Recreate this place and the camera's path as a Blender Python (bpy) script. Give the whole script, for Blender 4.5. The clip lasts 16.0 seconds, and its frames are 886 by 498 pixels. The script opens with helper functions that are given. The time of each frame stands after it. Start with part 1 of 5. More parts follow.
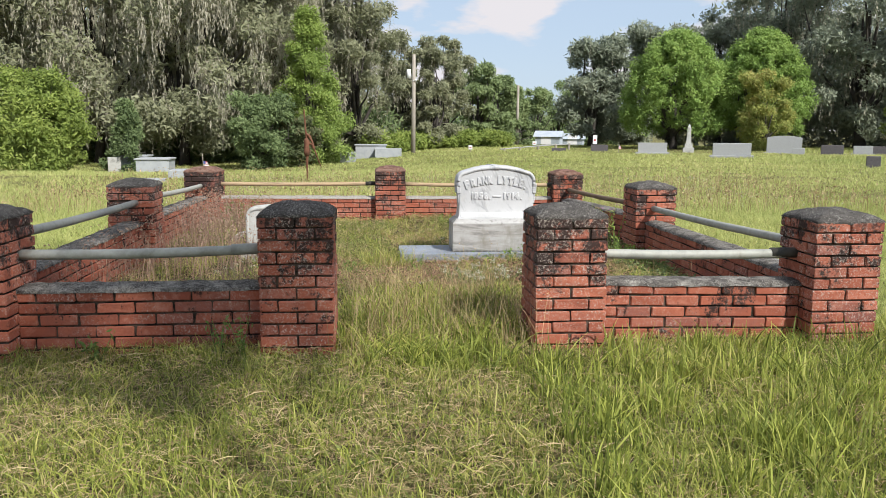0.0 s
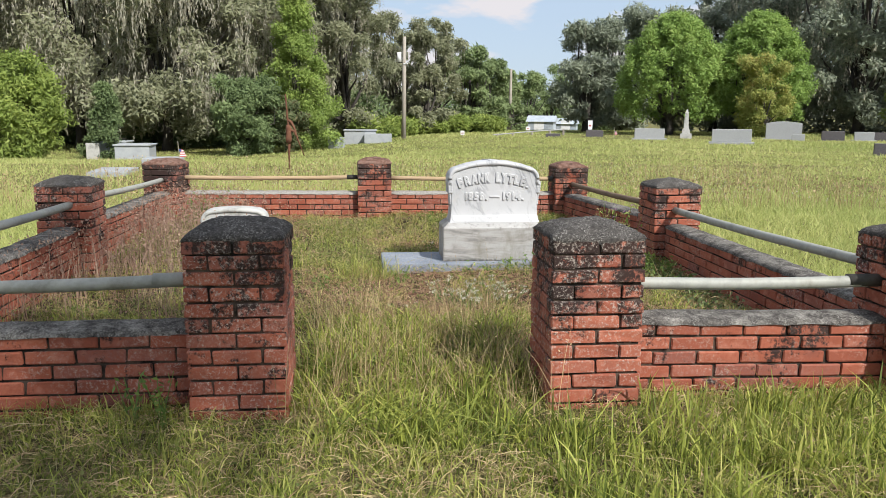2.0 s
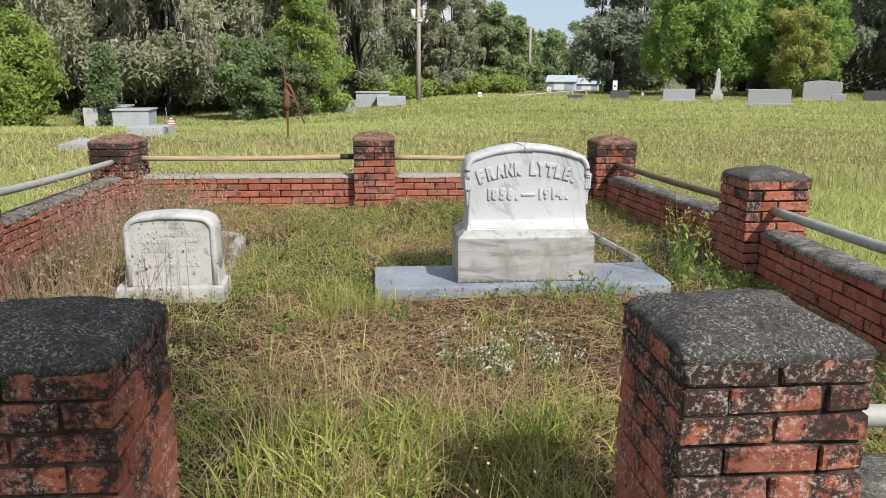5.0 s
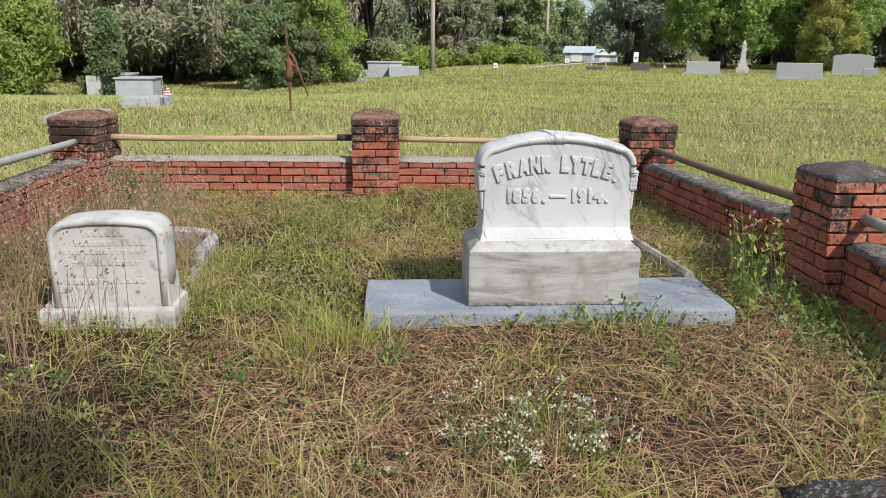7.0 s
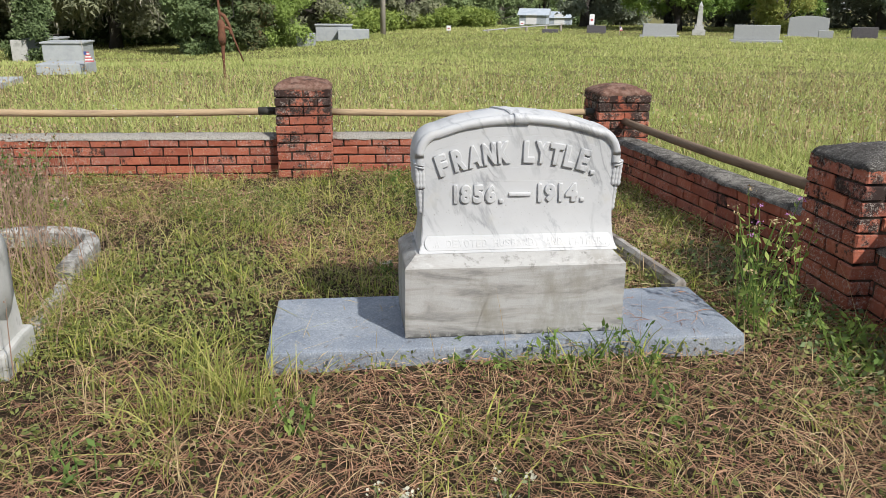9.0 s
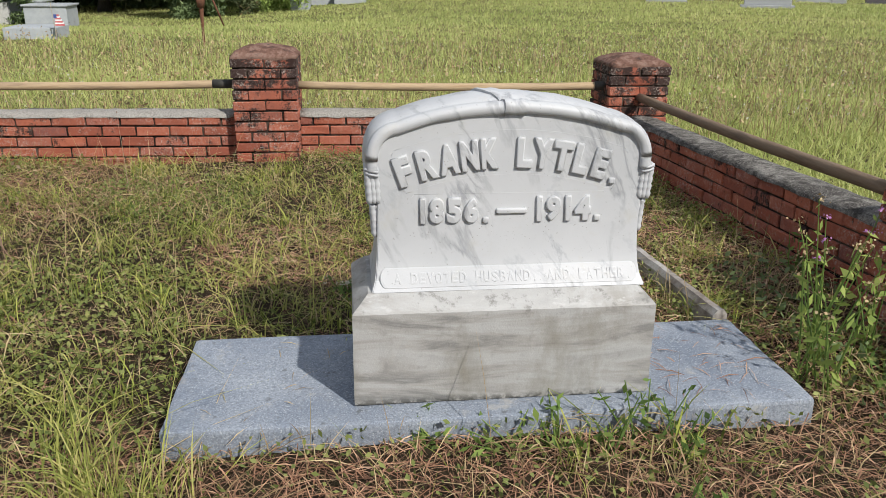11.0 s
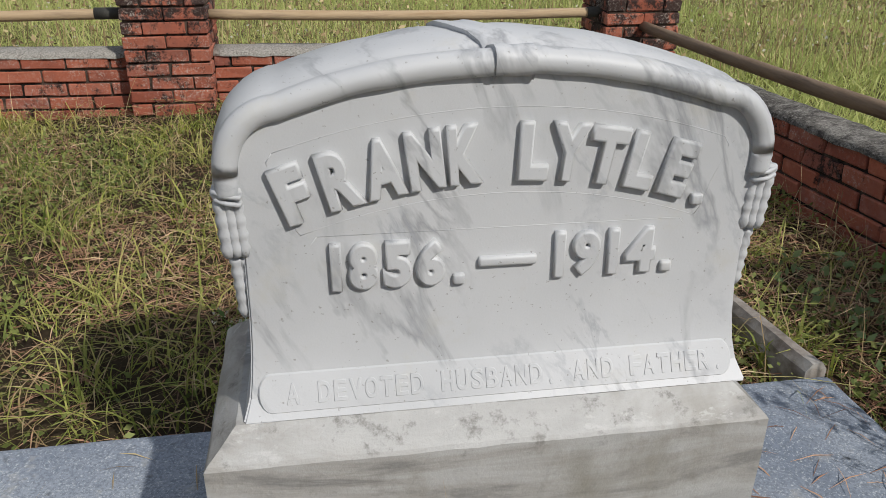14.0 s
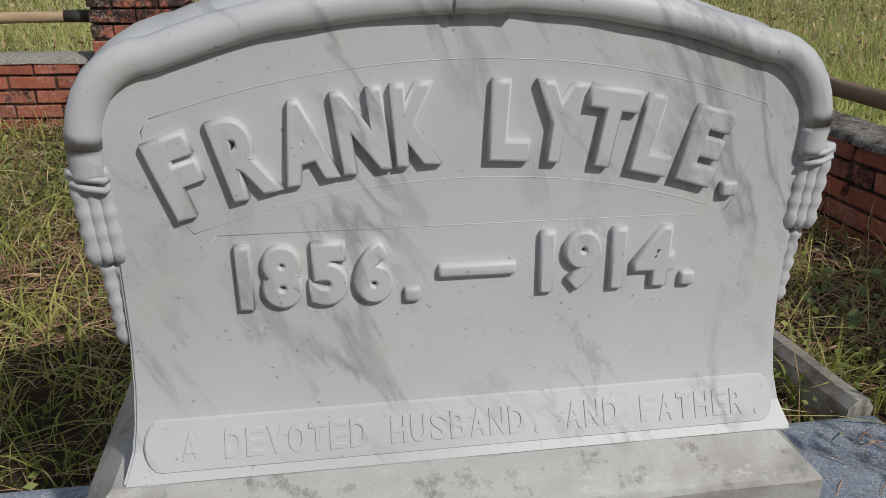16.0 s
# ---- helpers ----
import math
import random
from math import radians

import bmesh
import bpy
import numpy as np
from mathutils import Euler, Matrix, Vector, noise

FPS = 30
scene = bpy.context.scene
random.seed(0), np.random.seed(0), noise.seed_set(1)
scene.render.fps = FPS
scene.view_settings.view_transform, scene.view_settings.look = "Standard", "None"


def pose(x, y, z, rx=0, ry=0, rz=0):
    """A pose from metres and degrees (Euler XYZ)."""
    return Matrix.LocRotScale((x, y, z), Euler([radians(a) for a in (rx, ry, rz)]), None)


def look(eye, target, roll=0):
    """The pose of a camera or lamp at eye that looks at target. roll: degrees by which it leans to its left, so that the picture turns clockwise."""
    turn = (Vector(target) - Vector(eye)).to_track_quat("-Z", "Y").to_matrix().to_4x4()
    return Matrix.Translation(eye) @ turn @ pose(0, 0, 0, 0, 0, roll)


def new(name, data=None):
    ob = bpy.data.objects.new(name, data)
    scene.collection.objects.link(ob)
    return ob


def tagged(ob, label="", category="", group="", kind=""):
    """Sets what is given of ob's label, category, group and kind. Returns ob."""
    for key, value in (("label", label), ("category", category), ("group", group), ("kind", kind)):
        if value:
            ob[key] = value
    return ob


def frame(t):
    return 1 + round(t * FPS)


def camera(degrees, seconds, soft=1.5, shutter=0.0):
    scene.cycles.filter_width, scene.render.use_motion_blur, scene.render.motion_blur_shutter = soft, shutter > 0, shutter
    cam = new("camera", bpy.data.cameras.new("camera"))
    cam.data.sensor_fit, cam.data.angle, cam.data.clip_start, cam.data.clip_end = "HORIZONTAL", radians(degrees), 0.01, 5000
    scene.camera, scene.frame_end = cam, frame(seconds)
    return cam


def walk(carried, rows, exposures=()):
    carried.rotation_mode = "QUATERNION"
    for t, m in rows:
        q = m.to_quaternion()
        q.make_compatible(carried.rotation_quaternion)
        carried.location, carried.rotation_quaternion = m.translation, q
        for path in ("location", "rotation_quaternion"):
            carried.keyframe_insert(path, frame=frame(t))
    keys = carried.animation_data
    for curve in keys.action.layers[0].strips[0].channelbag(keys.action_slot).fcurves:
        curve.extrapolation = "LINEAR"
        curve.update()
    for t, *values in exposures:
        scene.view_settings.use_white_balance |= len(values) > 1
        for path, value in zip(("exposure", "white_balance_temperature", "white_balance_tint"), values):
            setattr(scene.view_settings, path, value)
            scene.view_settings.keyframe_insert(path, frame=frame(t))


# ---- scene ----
cam = camera(59.2, 16.0, soft=0.7)
METRES, EYE, TILT, LEAN, TURN = 7.0, 1.25, 1.0, 0.0, -5.2
ROWS = [
    (0.0, 0.0, 0.0, 0.0, 0.05, -9.82, -0.27),
    (0.5, -0.0013, 0.0391, 0.0011, -0.38, -10.19, -0.22),
    (1.0, -0.001, 0.0709, 0.0017, -0.67, -10.51, -0.39),
    (1.5, 0.0005, 0.1127, 0.0027, -0.66, -10.73, -0.4),
    (2.0, 0.0029, 0.1544, 0.003, -0.55, -10.95, -0.37),
    (2.5, 0.004, 0.1962, 0.0023, -0.61, -11.27, -0.49),
    (3.0, 0.0039, 0.2407, 0.0035, -0.77, -11.79, -0.52),
    (3.5, 0.0037, 0.282, 0.0034, -0.75, -12.33, -0.37),
    (4.0, 0.0055, 0.3268, 0.0044, -0.42, -12.84, -0.15),
    (6.5, 0.0085, 0.5199, 0.0022, 1.83, -15.31, -0.26),
    (7.0, 0.0095, 0.5532, 0.0004, 1.73, -15.9, -0.48),
    (7.5, 0.0098, 0.5885, -0.0016, 1.16, -16.57, -0.65),
    (8.0, 0.0112, 0.6179, -0.0045, 0.22, -17.3, -0.59),
    (8.5, 0.0158, 0.6524, -0.0068, -0.8, -17.87, -0.58),
    (9.0, 0.0218, 0.6862, -0.0094, -1.55, -18.39, -0.53),
    (9.5, 0.0261, 0.716, -0.0128, -2.02, -18.89, -0.15),
    (12.0, 0.0473, 0.859, -0.0245, -1.16, -22.66, -1.17),
    (12.5, 0.049, 0.8844, -0.0281, -1.6, -23.77, -1.19),
    (13.0, 0.0493, 0.9094, -0.0331, -2.44, -24.7, -1.03),
    (13.5, 0.0493, 0.9336, -0.0374, -3.28, -25.46, -0.87),
    (14.0, 0.0511, 0.9526, -0.0424, -4.06, -25.8, -0.7),
    (14.5, 0.0542, 0.9655, -0.047, -4.64, -25.81, -0.6),
    (15.0, 0.058, 0.9739, -0.0527, -4.71, -25.37, -0.5),
    (15.5, 0.0606, 0.9802, -0.058, -4.26, -24.64, -0.59),
    (16.0, 0.0625, 0.9865, -0.0621, -3.67, -24.12, -0.68),
]
walk(cam, [(t, pose(0, 0, EYE, TILT, LEAN, TURN) @ pose(METRES * x, METRES * y, METRES * z, 90 + pitch, roll, yaw)) for t, x, y, z, yaw, pitch, roll in ROWS],
     [(0.0, 0.72), (4.0, 0.66), (7.0, 0.56), (9.0, 0.52), (12.0, 0.30), (13.5, 0.10), (15, -0.04), (16, -0.20)])

# ---- light ----
SUN_TO = Vector((math.sin(radians(35)) * math.cos(radians(42)), -math.cos(radians(35)) * math.cos(radians(42)), math.sin(radians(42))))
sun_data = bpy.data.lights.new("sun", "SUN")
sun_data.energy, sun_data.angle, sun_data.color = 3.55, radians(1.4), (1.0, 0.965, 0.915)
sun = new("sun", sun_data)
sun.matrix_world = look((0, 0, 30), Vector((0, 0, 30)) - SUN_TO)

world = bpy.data.worlds.new("sky")
scene.world = world
world.use_nodes = True
wn, wl = world.node_tree.nodes, world.node_tree.links
wn.clear()
w_out, w_bg, w_sky = wn.new("ShaderNodeOutputWorld"), wn.new("ShaderNodeBackground"), wn.new("ShaderNodeTexSky")
w_sky.sky_type, w_sky.sun_disc, w_sky.sun_elevation = "NISHITA", False, radians(42)
w_sky.sun_rotation = math.atan2(SUN_TO.x, SUN_TO.y)
w_sky.dust_density, w_sky.air_density, w_sky.ozone_density = 0.6, 1.0, 1.6
w_co, w_map, w_noise, w_ramp, w_mix = (wn.new("ShaderNodeTexCoord"), wn.new("ShaderNodeMapping"), wn.new("ShaderNodeTexNoise"),
                                       wn.new("ShaderNodeValToRGB"), wn.new("ShaderNodeMix"))
w_mix.data_type = "RGBA"
w_map.inputs["Scale"].default_value = (1.6, 1.6, 4.6)
w_map.inputs["Location"].default_value = (0.35, 0.0, 0.12)
w_noise.inputs["Scale"].default_value, w_noise.inputs["Detail"].default_value, w_noise.inputs["Roughness"].default_value = 5.0, 8.0, 0.50
w_ramp.color_ramp.elements[0].position, w_ramp.color_ramp.elements[1].position = 0.48, 0.57
w_mix.inputs[7].default_value = (3.35, 3.25, 3.4, 1)
wl.new(w_co.outputs["Generated"], w_map.inputs["Vector"])
wl.new(w_map.outputs["Vector"], w_noise.inputs["Vector"])
wl.new(w_noise.outputs["Fac"], w_ramp.inputs["Fac"])
wl.new(w_ramp.outputs["Color"], w_mix.inputs[0])
w_haze = wn.new("ShaderNodeMix")
w_haze.data_type = "RGBA"
w_haze.inputs[0].default_value, w_haze.inputs[7].default_value = 0.88, (2.0, 2.45, 3.1, 1)
wl.new(w_sky.outputs["Color"], w_haze.inputs[6])
wl.new(w_haze.outputs[2], w_mix.inputs[6])
wl.new(w_mix.outputs[2], w_bg.inputs["Color"])
w_bg.inputs["Strength"].default_value = 0.15
wl.new(w_bg.outputs["Background"], w_out.inputs["Surface"])

# ---- materials ----
class Mat:
    """A small node material: a principled surface with helpers for layered colour and relief."""

    def __init__(self, name, rough=0.8, metal=0.0, spec=0.4):
        self.m = bpy.data.materials.new(name)
        self.m.use_nodes = True
        self.n, self.l = self.m.node_tree.nodes, self.m.node_tree.links
        self.b = self.n["Principled BSDF"]
        self.b.inputs["Roughness"].default_value = rough
        self.b.inputs["Metallic"].default_value = metal
        self.b.inputs["Specular IOR Level"].default_value = spec
        self.pos = self.n.new("ShaderNodeNewGeometry").outputs["Position"]

    def value(self, socket, v):
        if isinstance(v, (int, float)):
            socket.default_value = v
        elif isinstance(v, tuple):
            socket.default_value = (*v, 1) if len(v) == 3 else v
        else:
            self.l.new(v, socket)

    def noise(self, scale, detail=4, rough=0.55, stretch=(1, 1, 1), distort=0.0, at=None):
        mp, nz = self.n.new("ShaderNodeMapping"), self.n.new("ShaderNodeTexNoise")
        mp.inputs["Scale"].default_value = stretch
        self.l.new(at or self.pos, mp.inputs["Vector"])
        self.l.new(mp.outputs["Vector"], nz.inputs["Vector"])
        for k, v in (("Scale", scale), ("Detail", detail), ("Roughness", rough), ("Distortion", distort)):
            nz.inputs[k].default_value = v
        return nz.outputs["Fac"]

    def cells(self, scale, feature="F1"):
        v = self.n.new("ShaderNodeTexVoronoi")
        v.feature = feature
        v.inputs["Scale"].default_value = scale
        self.l.new(self.pos, v.inputs["Vector"])
        return v.outputs["Distance"]

    def ramp(self, fac, lo, hi, a=0.0, b=1.0):
        r = self.n.new("ShaderNodeMapRange")
        for i, v in enumerate((fac, lo, hi, a, b)):
            self.value(r.inputs[i], v)
        return r.outputs[0]

    def mix(self, fac, a, b):
        x = self.n.new("ShaderNodeMix")
        x.data_type = "RGBA"
        self.value(x.inputs[0], fac), self.value(x.inputs[6], a), self.value(x.inputs[7], b)
        return x.outputs[2]

    def math(self, op, a, b=0.0):
        x = self.n.new("ShaderNodeMath")
        x.operation, x.use_clamp = op, op in ("ADD", "SUBTRACT")
        self.value(x.inputs[0], a), self.value(x.inputs[1], b)
        return x.outputs[0]

    def z(self):
        s = self.n.new("ShaderNodeSeparateXYZ")
        self.l.new(self.pos, s.inputs[0])
        return s.outputs[2]

    def up(self):
        g, s = self.n.new("ShaderNodeNewGeometry"), self.n.new("ShaderNodeSeparateXYZ")
        self.l.new(g.outputs["Normal"], s.inputs[0])
        return s.outputs[2]

    def object_random(self):
        return self.n.new("ShaderNodeObjectInfo").outputs["Random"]

    def island(self):
        return self.n.new("ShaderNodeNewGeometry").outputs["Random Per Island"]

    def colours(self, fac, stops):
        r = self.n.new("ShaderNodeValToRGB")
        e = r.color_ramp.elements
        while len(e) < len(stops):
            e.new(0.5)
        for i, (p, c) in enumerate(stops):
            e[i].position, e[i].color = p, (*c, 1)
        self.l.new(fac, r.inputs[0])
        return r.outputs[0]

    def done(self, colour, bump=None, depth=0.004, strength=0.6, translucent=0.0):
        self.value(self.b.inputs["Base Color"], colour)
        if bump is not None:
            bp = self.n.new("ShaderNodeBump")
            bp.inputs["Strength"].default_value, bp.inputs["Distance"].default_value = strength, depth
            self.l.new(bump, bp.inputs["Height"])
            self.l.new(bp.outputs["Normal"], self.b.inputs["Normal"])
        if translucent:
            t, mx = self.n.new("ShaderNodeBsdfTranslucent"), self.n.new("ShaderNodeMixShader")
            self.value(t.inputs["Color"], colour)
            mx.inputs[0].default_value = translucent
            self.l.new(self.b.outputs[0], mx.inputs[1]), self.l.new(t.outputs[0], mx.inputs[2])
            self.l.new(mx.outputs[0], self.n["Material Output"].inputs["Surface"])
        return self.m


def brick_material(name, mould_at=0.672, chalk=0.62, chalk_at=0.44):
    k = Mat(name, 0.88, spec=0.25)
    base = k.colours(k.object_random(), [(0.0, (0.22, 0.066, 0.042)), (0.35, (0.32, 0.098, 0.058)), (0.7, (0.39, 0.128, 0.076)), (0.9, (0.29, 0.11, 0.078)), (1.0, (0.19, 0.075, 0.062))])
    base = k.mix(k.ramp(k.noise(60, 5, 0.7), 0.4, 0.75), base, (0.30, 0.085, 0.05))
    base = k.mix(k.ramp(k.noise(16, 4), 0.55, 0.8, 0.0, 0.6), base, (0.52, 0.24, 0.17))
    base = k.mix(k.ramp(k.noise(5, 6, 0.7), 0.50, 0.72, 0.0, 0.6), base, (0.17, 0.07, 0.055))
    white = k.math("MULTIPLY", k.ramp(k.noise(70, 7, 0.8), 0.52, 0.62), k.ramp(k.noise(4.5, 5), chalk_at, chalk_at + 0.14))
    high = k.ramp(k.z(), 0.15, 0.75, -0.05, 0.10)
    own = k.ramp(k.math("FRACT", k.math("MULTIPLY", k.object_random(), 7.31)), 0.60, 1.0, 0.0, 0.075)
    mould = k.ramp(k.math("ADD", k.math("ADD", k.math("ADD", k.noise(7.5, 9, 0.76, (1, 1, 0.9)), high), own), k.math("MULTIPLY", k.noise(60, 6, 0.75), 0.26)), mould_at, mould_at + 0.07)
    base = k.mix(k.math("MULTIPLY", mould, 0.93), base, (0.018, 0.016, 0.015))
    base = k.mix(k.math("MULTIPLY", white, chalk), base, (0.48, 0.42, 0.37))
    return k.done(base, k.noise(90, 5, 0.7), 0.003, 0.7)


def mortar_material():
    k = Mat("old_mortar", 0.95, spec=0.15)
    c = k.mix(k.ramp(k.noise(9, 5, 0.6), 0.42, 0.58), (0.018, 0.015, 0.013), (0.10, 0.072, 0.056))
    return k.done(c, k.noise(120, 4, 0.6), 0.004, 0.8)


def coping_material(name, lo, hi):
    """Mortar with soft pale worn areas, black mould and small lichen spots."""
    k = Mat(name, 0.95, spec=0.15)
    c = k.mix(k.ramp(k.noise(90, 5, 0.7), 0.3, 0.7), (0.026, 0.024, 0.022), (0.11, 0.10, 0.092))
    c = k.mix(k.math("MULTIPLY", k.ramp(k.noise(26, 6, 0.75), lo - 0.02, hi + 0.10), 0.45), c, (0.24, 0.22, 0.195))
    pale = k.math("MULTIPLY", k.ramp(k.noise(8, 9, 0.72, (1, 1, 1), 0.4), lo, hi + 0.08), k.ramp(k.noise(110, 6, 0.75), 0.36, 0.60))
    c = k.mix(k.math("MULTIPLY", pale, 0.88), c, (0.47, 0.445, 0.40))
    c = k.mix(k.math("MULTIPLY", k.ramp(k.cells(85), 0.12, 0.05), k.ramp(k.noise(14, 3), 0.5, 0.6)), c, (0.6, 0.59, 0.55))
    speck = k.math("MULTIPLY", k.ramp(k.noise(130, 5, 0.75), 0.52, 0.60), k.ramp(k.noise(13, 5, 0.7), 0.38, 0.54))
    c = k.mix(k.math("MULTIPLY", speck, 0.75), c, (0.40, 0.385, 0.35))
    return k.done(c, k.noise(60, 6, 0.7), 0.012, 1.0)


def marble_material():
    k = Mat("veined_white_marble", 0.5, spec=0.4)
    c = k.mix(k.ramp(k.noise(3.0, 5, 0.55), 0.35, 0.7), (0.505, 0.510, 0.515), (0.425, 0.432, 0.438))
    def vein(scale, turn, width, seed):
        first, mp, w = k.n.new("ShaderNodeMapping"), k.n.new("ShaderNodeMapping"), k.n.new("ShaderNodeTexNoise")
        first.inputs["Rotation"].default_value = (0, radians(turn), 0)
        mp.inputs["Scale"].default_value = (1.0, 0.6, 0.30)
        mp.inputs["Location"].default_value = (seed, 0, 0)
        k.l.new(k.pos, first.inputs["Vector"]), k.l.new(first.outputs[0], mp.inputs["Vector"]), k.l.new(mp.outputs[0], w.inputs["Vector"])
        w.inputs["Scale"].default_value, w.inputs["Detail"].default_value, w.inputs["Roughness"].default_value, w.inputs["Distortion"].default_value = scale, 6, 0.6, 0.5
        x = k.n.new("ShaderNodeMath")
        x.operation = "SUBTRACT"
        k.value(x.inputs[0], w.outputs["Fac"]), k.value(x.inputs[1], 0.5)
        y = k.math("ABSOLUTE", x.outputs[0])
        return k.ramp(y, width, 0.0)
    c = k.mix(k.math("MULTIPLY", k.math("MULTIPLY", vein(5.0, 30, 0.030, 3.1), k.ramp(k.noise(5.5, 5, 0.6, (1, 1, 0.5)), 0.42, 0.60)), 0.62), c, (0.19, 0.195, 0.205))
    c = k.mix(k.math("MULTIPLY", k.math("MULTIPLY", vein(12.0, 34, 0.034, 7.7), k.ramp(k.noise(8, 5, 0.6), 0.48, 0.66)), 0.6), c, (0.27, 0.28, 0.30))
    c = k.mix(k.math("MULTIPLY", k.ramp(k.noise(11, 6, 0.7), 0.58, 0.72), 0.35), c, (0.44, 0.42, 0.36))
    c = k.mix(k.math("MULTIPLY", k.ramp(k.noise(150, 2), 0.68, 0.74), 0.6), c, (0.2, 0.19, 0.17))
    return k.done(c, k.noise(260, 4, 0.6), 0.0008, 0.25)


def grey_marble_material():
    k = Mat("grey_banded_marble", 0.55, spec=0.4)
    band = k.noise(3.2, 6, 0.62, (0.8, 1, 4.5), 0.6)
    c = k.colours(band, [(0.25, (0.30, 0.297, 0.285)), (0.43, (0.40, 0.397, 0.385)), (0.53, (0.33, 0.32, 0.30)), (0.62, (0.21, 0.206, 0.196)), (0.74, (0.39, 0.385, 0.365))])
    c = k.mix(k.math("MULTIPLY", k.ramp(k.noise(3.4, 5, 0.65, (1.3, 1, 0.6)), 0.50, 0.66), 0.7), c, (0.20, 0.185, 0.145))
    flake = k.math("MULTIPLY", k.ramp(k.noise(34, 5, 0.7, (0.5, 1, 1)), 0.60, 0.66), k.ramp(k.z(), 0.325, 0.34))
    c = k.mix(k.math("MULTIPLY", flake, 0.5), c, (0.50, 0.495, 0.48))
    c = k.mix(k.math("MULTIPLY", k.ramp(k.noise(20, 7, 0.75), 0.56, 0.66), k.ramp(k.z(), 0.30, 0.345, 0.25, 0.75)), c, (0.13, 0.125, 0.11))
    foot = k.math("MULTIPLY", k.ramp(k.noise(30, 4, 0.7), 0.42, 0.55), k.ramp(k.z(), 0.075, 0.05))
    c = k.mix(foot, c, (0.03, 0.03, 0.025))
    return k.done(c, k.noise(160, 5, 0.65), 0.002, 0.5)


def slab_material():
    k = Mat("blue_grey_slab_stone", 0.8, spec=0.3)
    c = k.mix(k.ramp(k.noise(2.5, 5, 0.6), 0.35, 0.65), (0.17, 0.20, 0.25), (0.32, 0.35, 0.39))
    c = k.mix(k.ramp(k.noise(170, 4, 0.7), 0.42, 0.62, 0, 0.75), c, (0.12, 0.14, 0.17))
    c = k.mix(k.ramp(k.noise(210, 3, 0.7), 0.56, 0.66, 0, 0.7), c, (0.52, 0.54, 0.56))
    c = k.mix(k.math("MULTIPLY", k.ramp(k.noise(22, 5, 0.7), 0.6, 0.68), 0.6), c, (0.08, 0.08, 0.075))
    c = k.mix(k.math("MULTIPLY", k.ramp(k.noise(9, 5, 0.7), 0.58, 0.68), 0.5), c, (0.40, 0.38, 0.33))
    return k.done(c, k.noise(180, 4, 0.6), 0.002, 0.6)


def plain(name, stops, scale=8, rough=0.8, metal=0.0, bump=60, depth=0.002, stretch=(1, 1, 1), spec=0.35):
    k = Mat(name, rough, metal, spec)
    c = k.colours(k.noise(scale, 6, 0.65, stretch), stops)
    return k.done(c, k.noise(bump, 4, 0.6, stretch), depth, 0.6)


def leaf_material(name, stops, translucent=0.3, patch=0.35, rough=0.6, spread=0.5):
    k = Mat(name, rough, spec=0.25)
    x = k.n.new("ShaderNodeMix")
    k.value(x.inputs[0], spread), k.value(x.inputs[2], k.island()), k.value(x.inputs[3], k.ramp(k.noise(patch, 4, 0.6), 0.3, 0.7))
    c = k.colours(x.outputs[0], stops)
    return k.done(c, translucent=translucent)


BRICK, MORTAR = brick_material("weathered_brick"), mortar_material()
PILLAR_BRICK = brick_material("mould_stained_pillar_brick", 0.678, 0.80, 0.38)
BACK_BRICK = brick_material("blackened_pillar_brick", 0.61, 0.7, 0.42)
COPING, CAP = coping_material("lichened_mortar_coping", 0.47, 0.56), coping_material("blackened_mortar_cap", 0.62, 0.70)
PALE_COPING = coping_material("pale_limewashed_coping", 0.10, 0.22)
BROWN_CAP = plain("weathered_brown_cap", [(0.3, (0.05, 0.036, 0.03)), (0.45, (0.14, 0.075, 0.055)), (0.58, (0.22, 0.14, 0.11)), (0.72, (0.07, 0.055, 0.045))], 16, 0.95, 0, 60, 0.006, spec=0.15)
MARBLE, GREY_MARBLE, SLAB = marble_material(), grey_marble_material(), slab_material()
PIPE = plain("weathered_grey_pipe", [(0.3, (0.25, 0.255, 0.225)), (0.5, (0.36, 0.365, 0.33)), (0.62, (0.30, 0.30, 0.26)), (0.75, (0.16, 0.15, 0.12))], 7, 0.65, 0.15, 90, 0.001)
RUSTY = plain("rusted_iron", [(0.3, (0.09, 0.045, 0.03)), (0.55, (0.19, 0.085, 0.05)), (0.75, (0.06, 0.035, 0.028))], 14, 0.9, 0.2, 80, 0.003)
DARK_PIPE = plain("dark_iron_sleeve", [(0.3, (0.035, 0.035, 0.03)), (0.6, (0.085, 0.08, 0.07))], 12, 0.7, 0.4)
WOOD = plain("weathered_pole_wood", [(0.3, (0.30, 0.20, 0.11)), (0.5, (0.42, 0.31, 0.19)), (0.7, (0.24, 0.17, 0.11))], 10, 0.85, 0, 60, 0.003, (0.25, 3, 3))
WOOD_DARK = plain("dark_pole_wood", [(0.3, (0.13, 0.085, 0.055)), (0.5, (0.21, 0.15, 0.10)), (0.7, (0.10, 0.07, 0.05))], 10, 0.85, 0, 60, 0.003, (3, 0.25, 3))
WHITE_STONE = plain("weathered_white_gravestone", [(0.3, (0.22, 0.22, 0.20)), (0.44, (0.42, 0.42, 0.395)), (0.58, (0.48, 0.475, 0.455)), (0.70, (0.20, 0.195, 0.175))], 6, 0.75, 0, 120, 0.002)
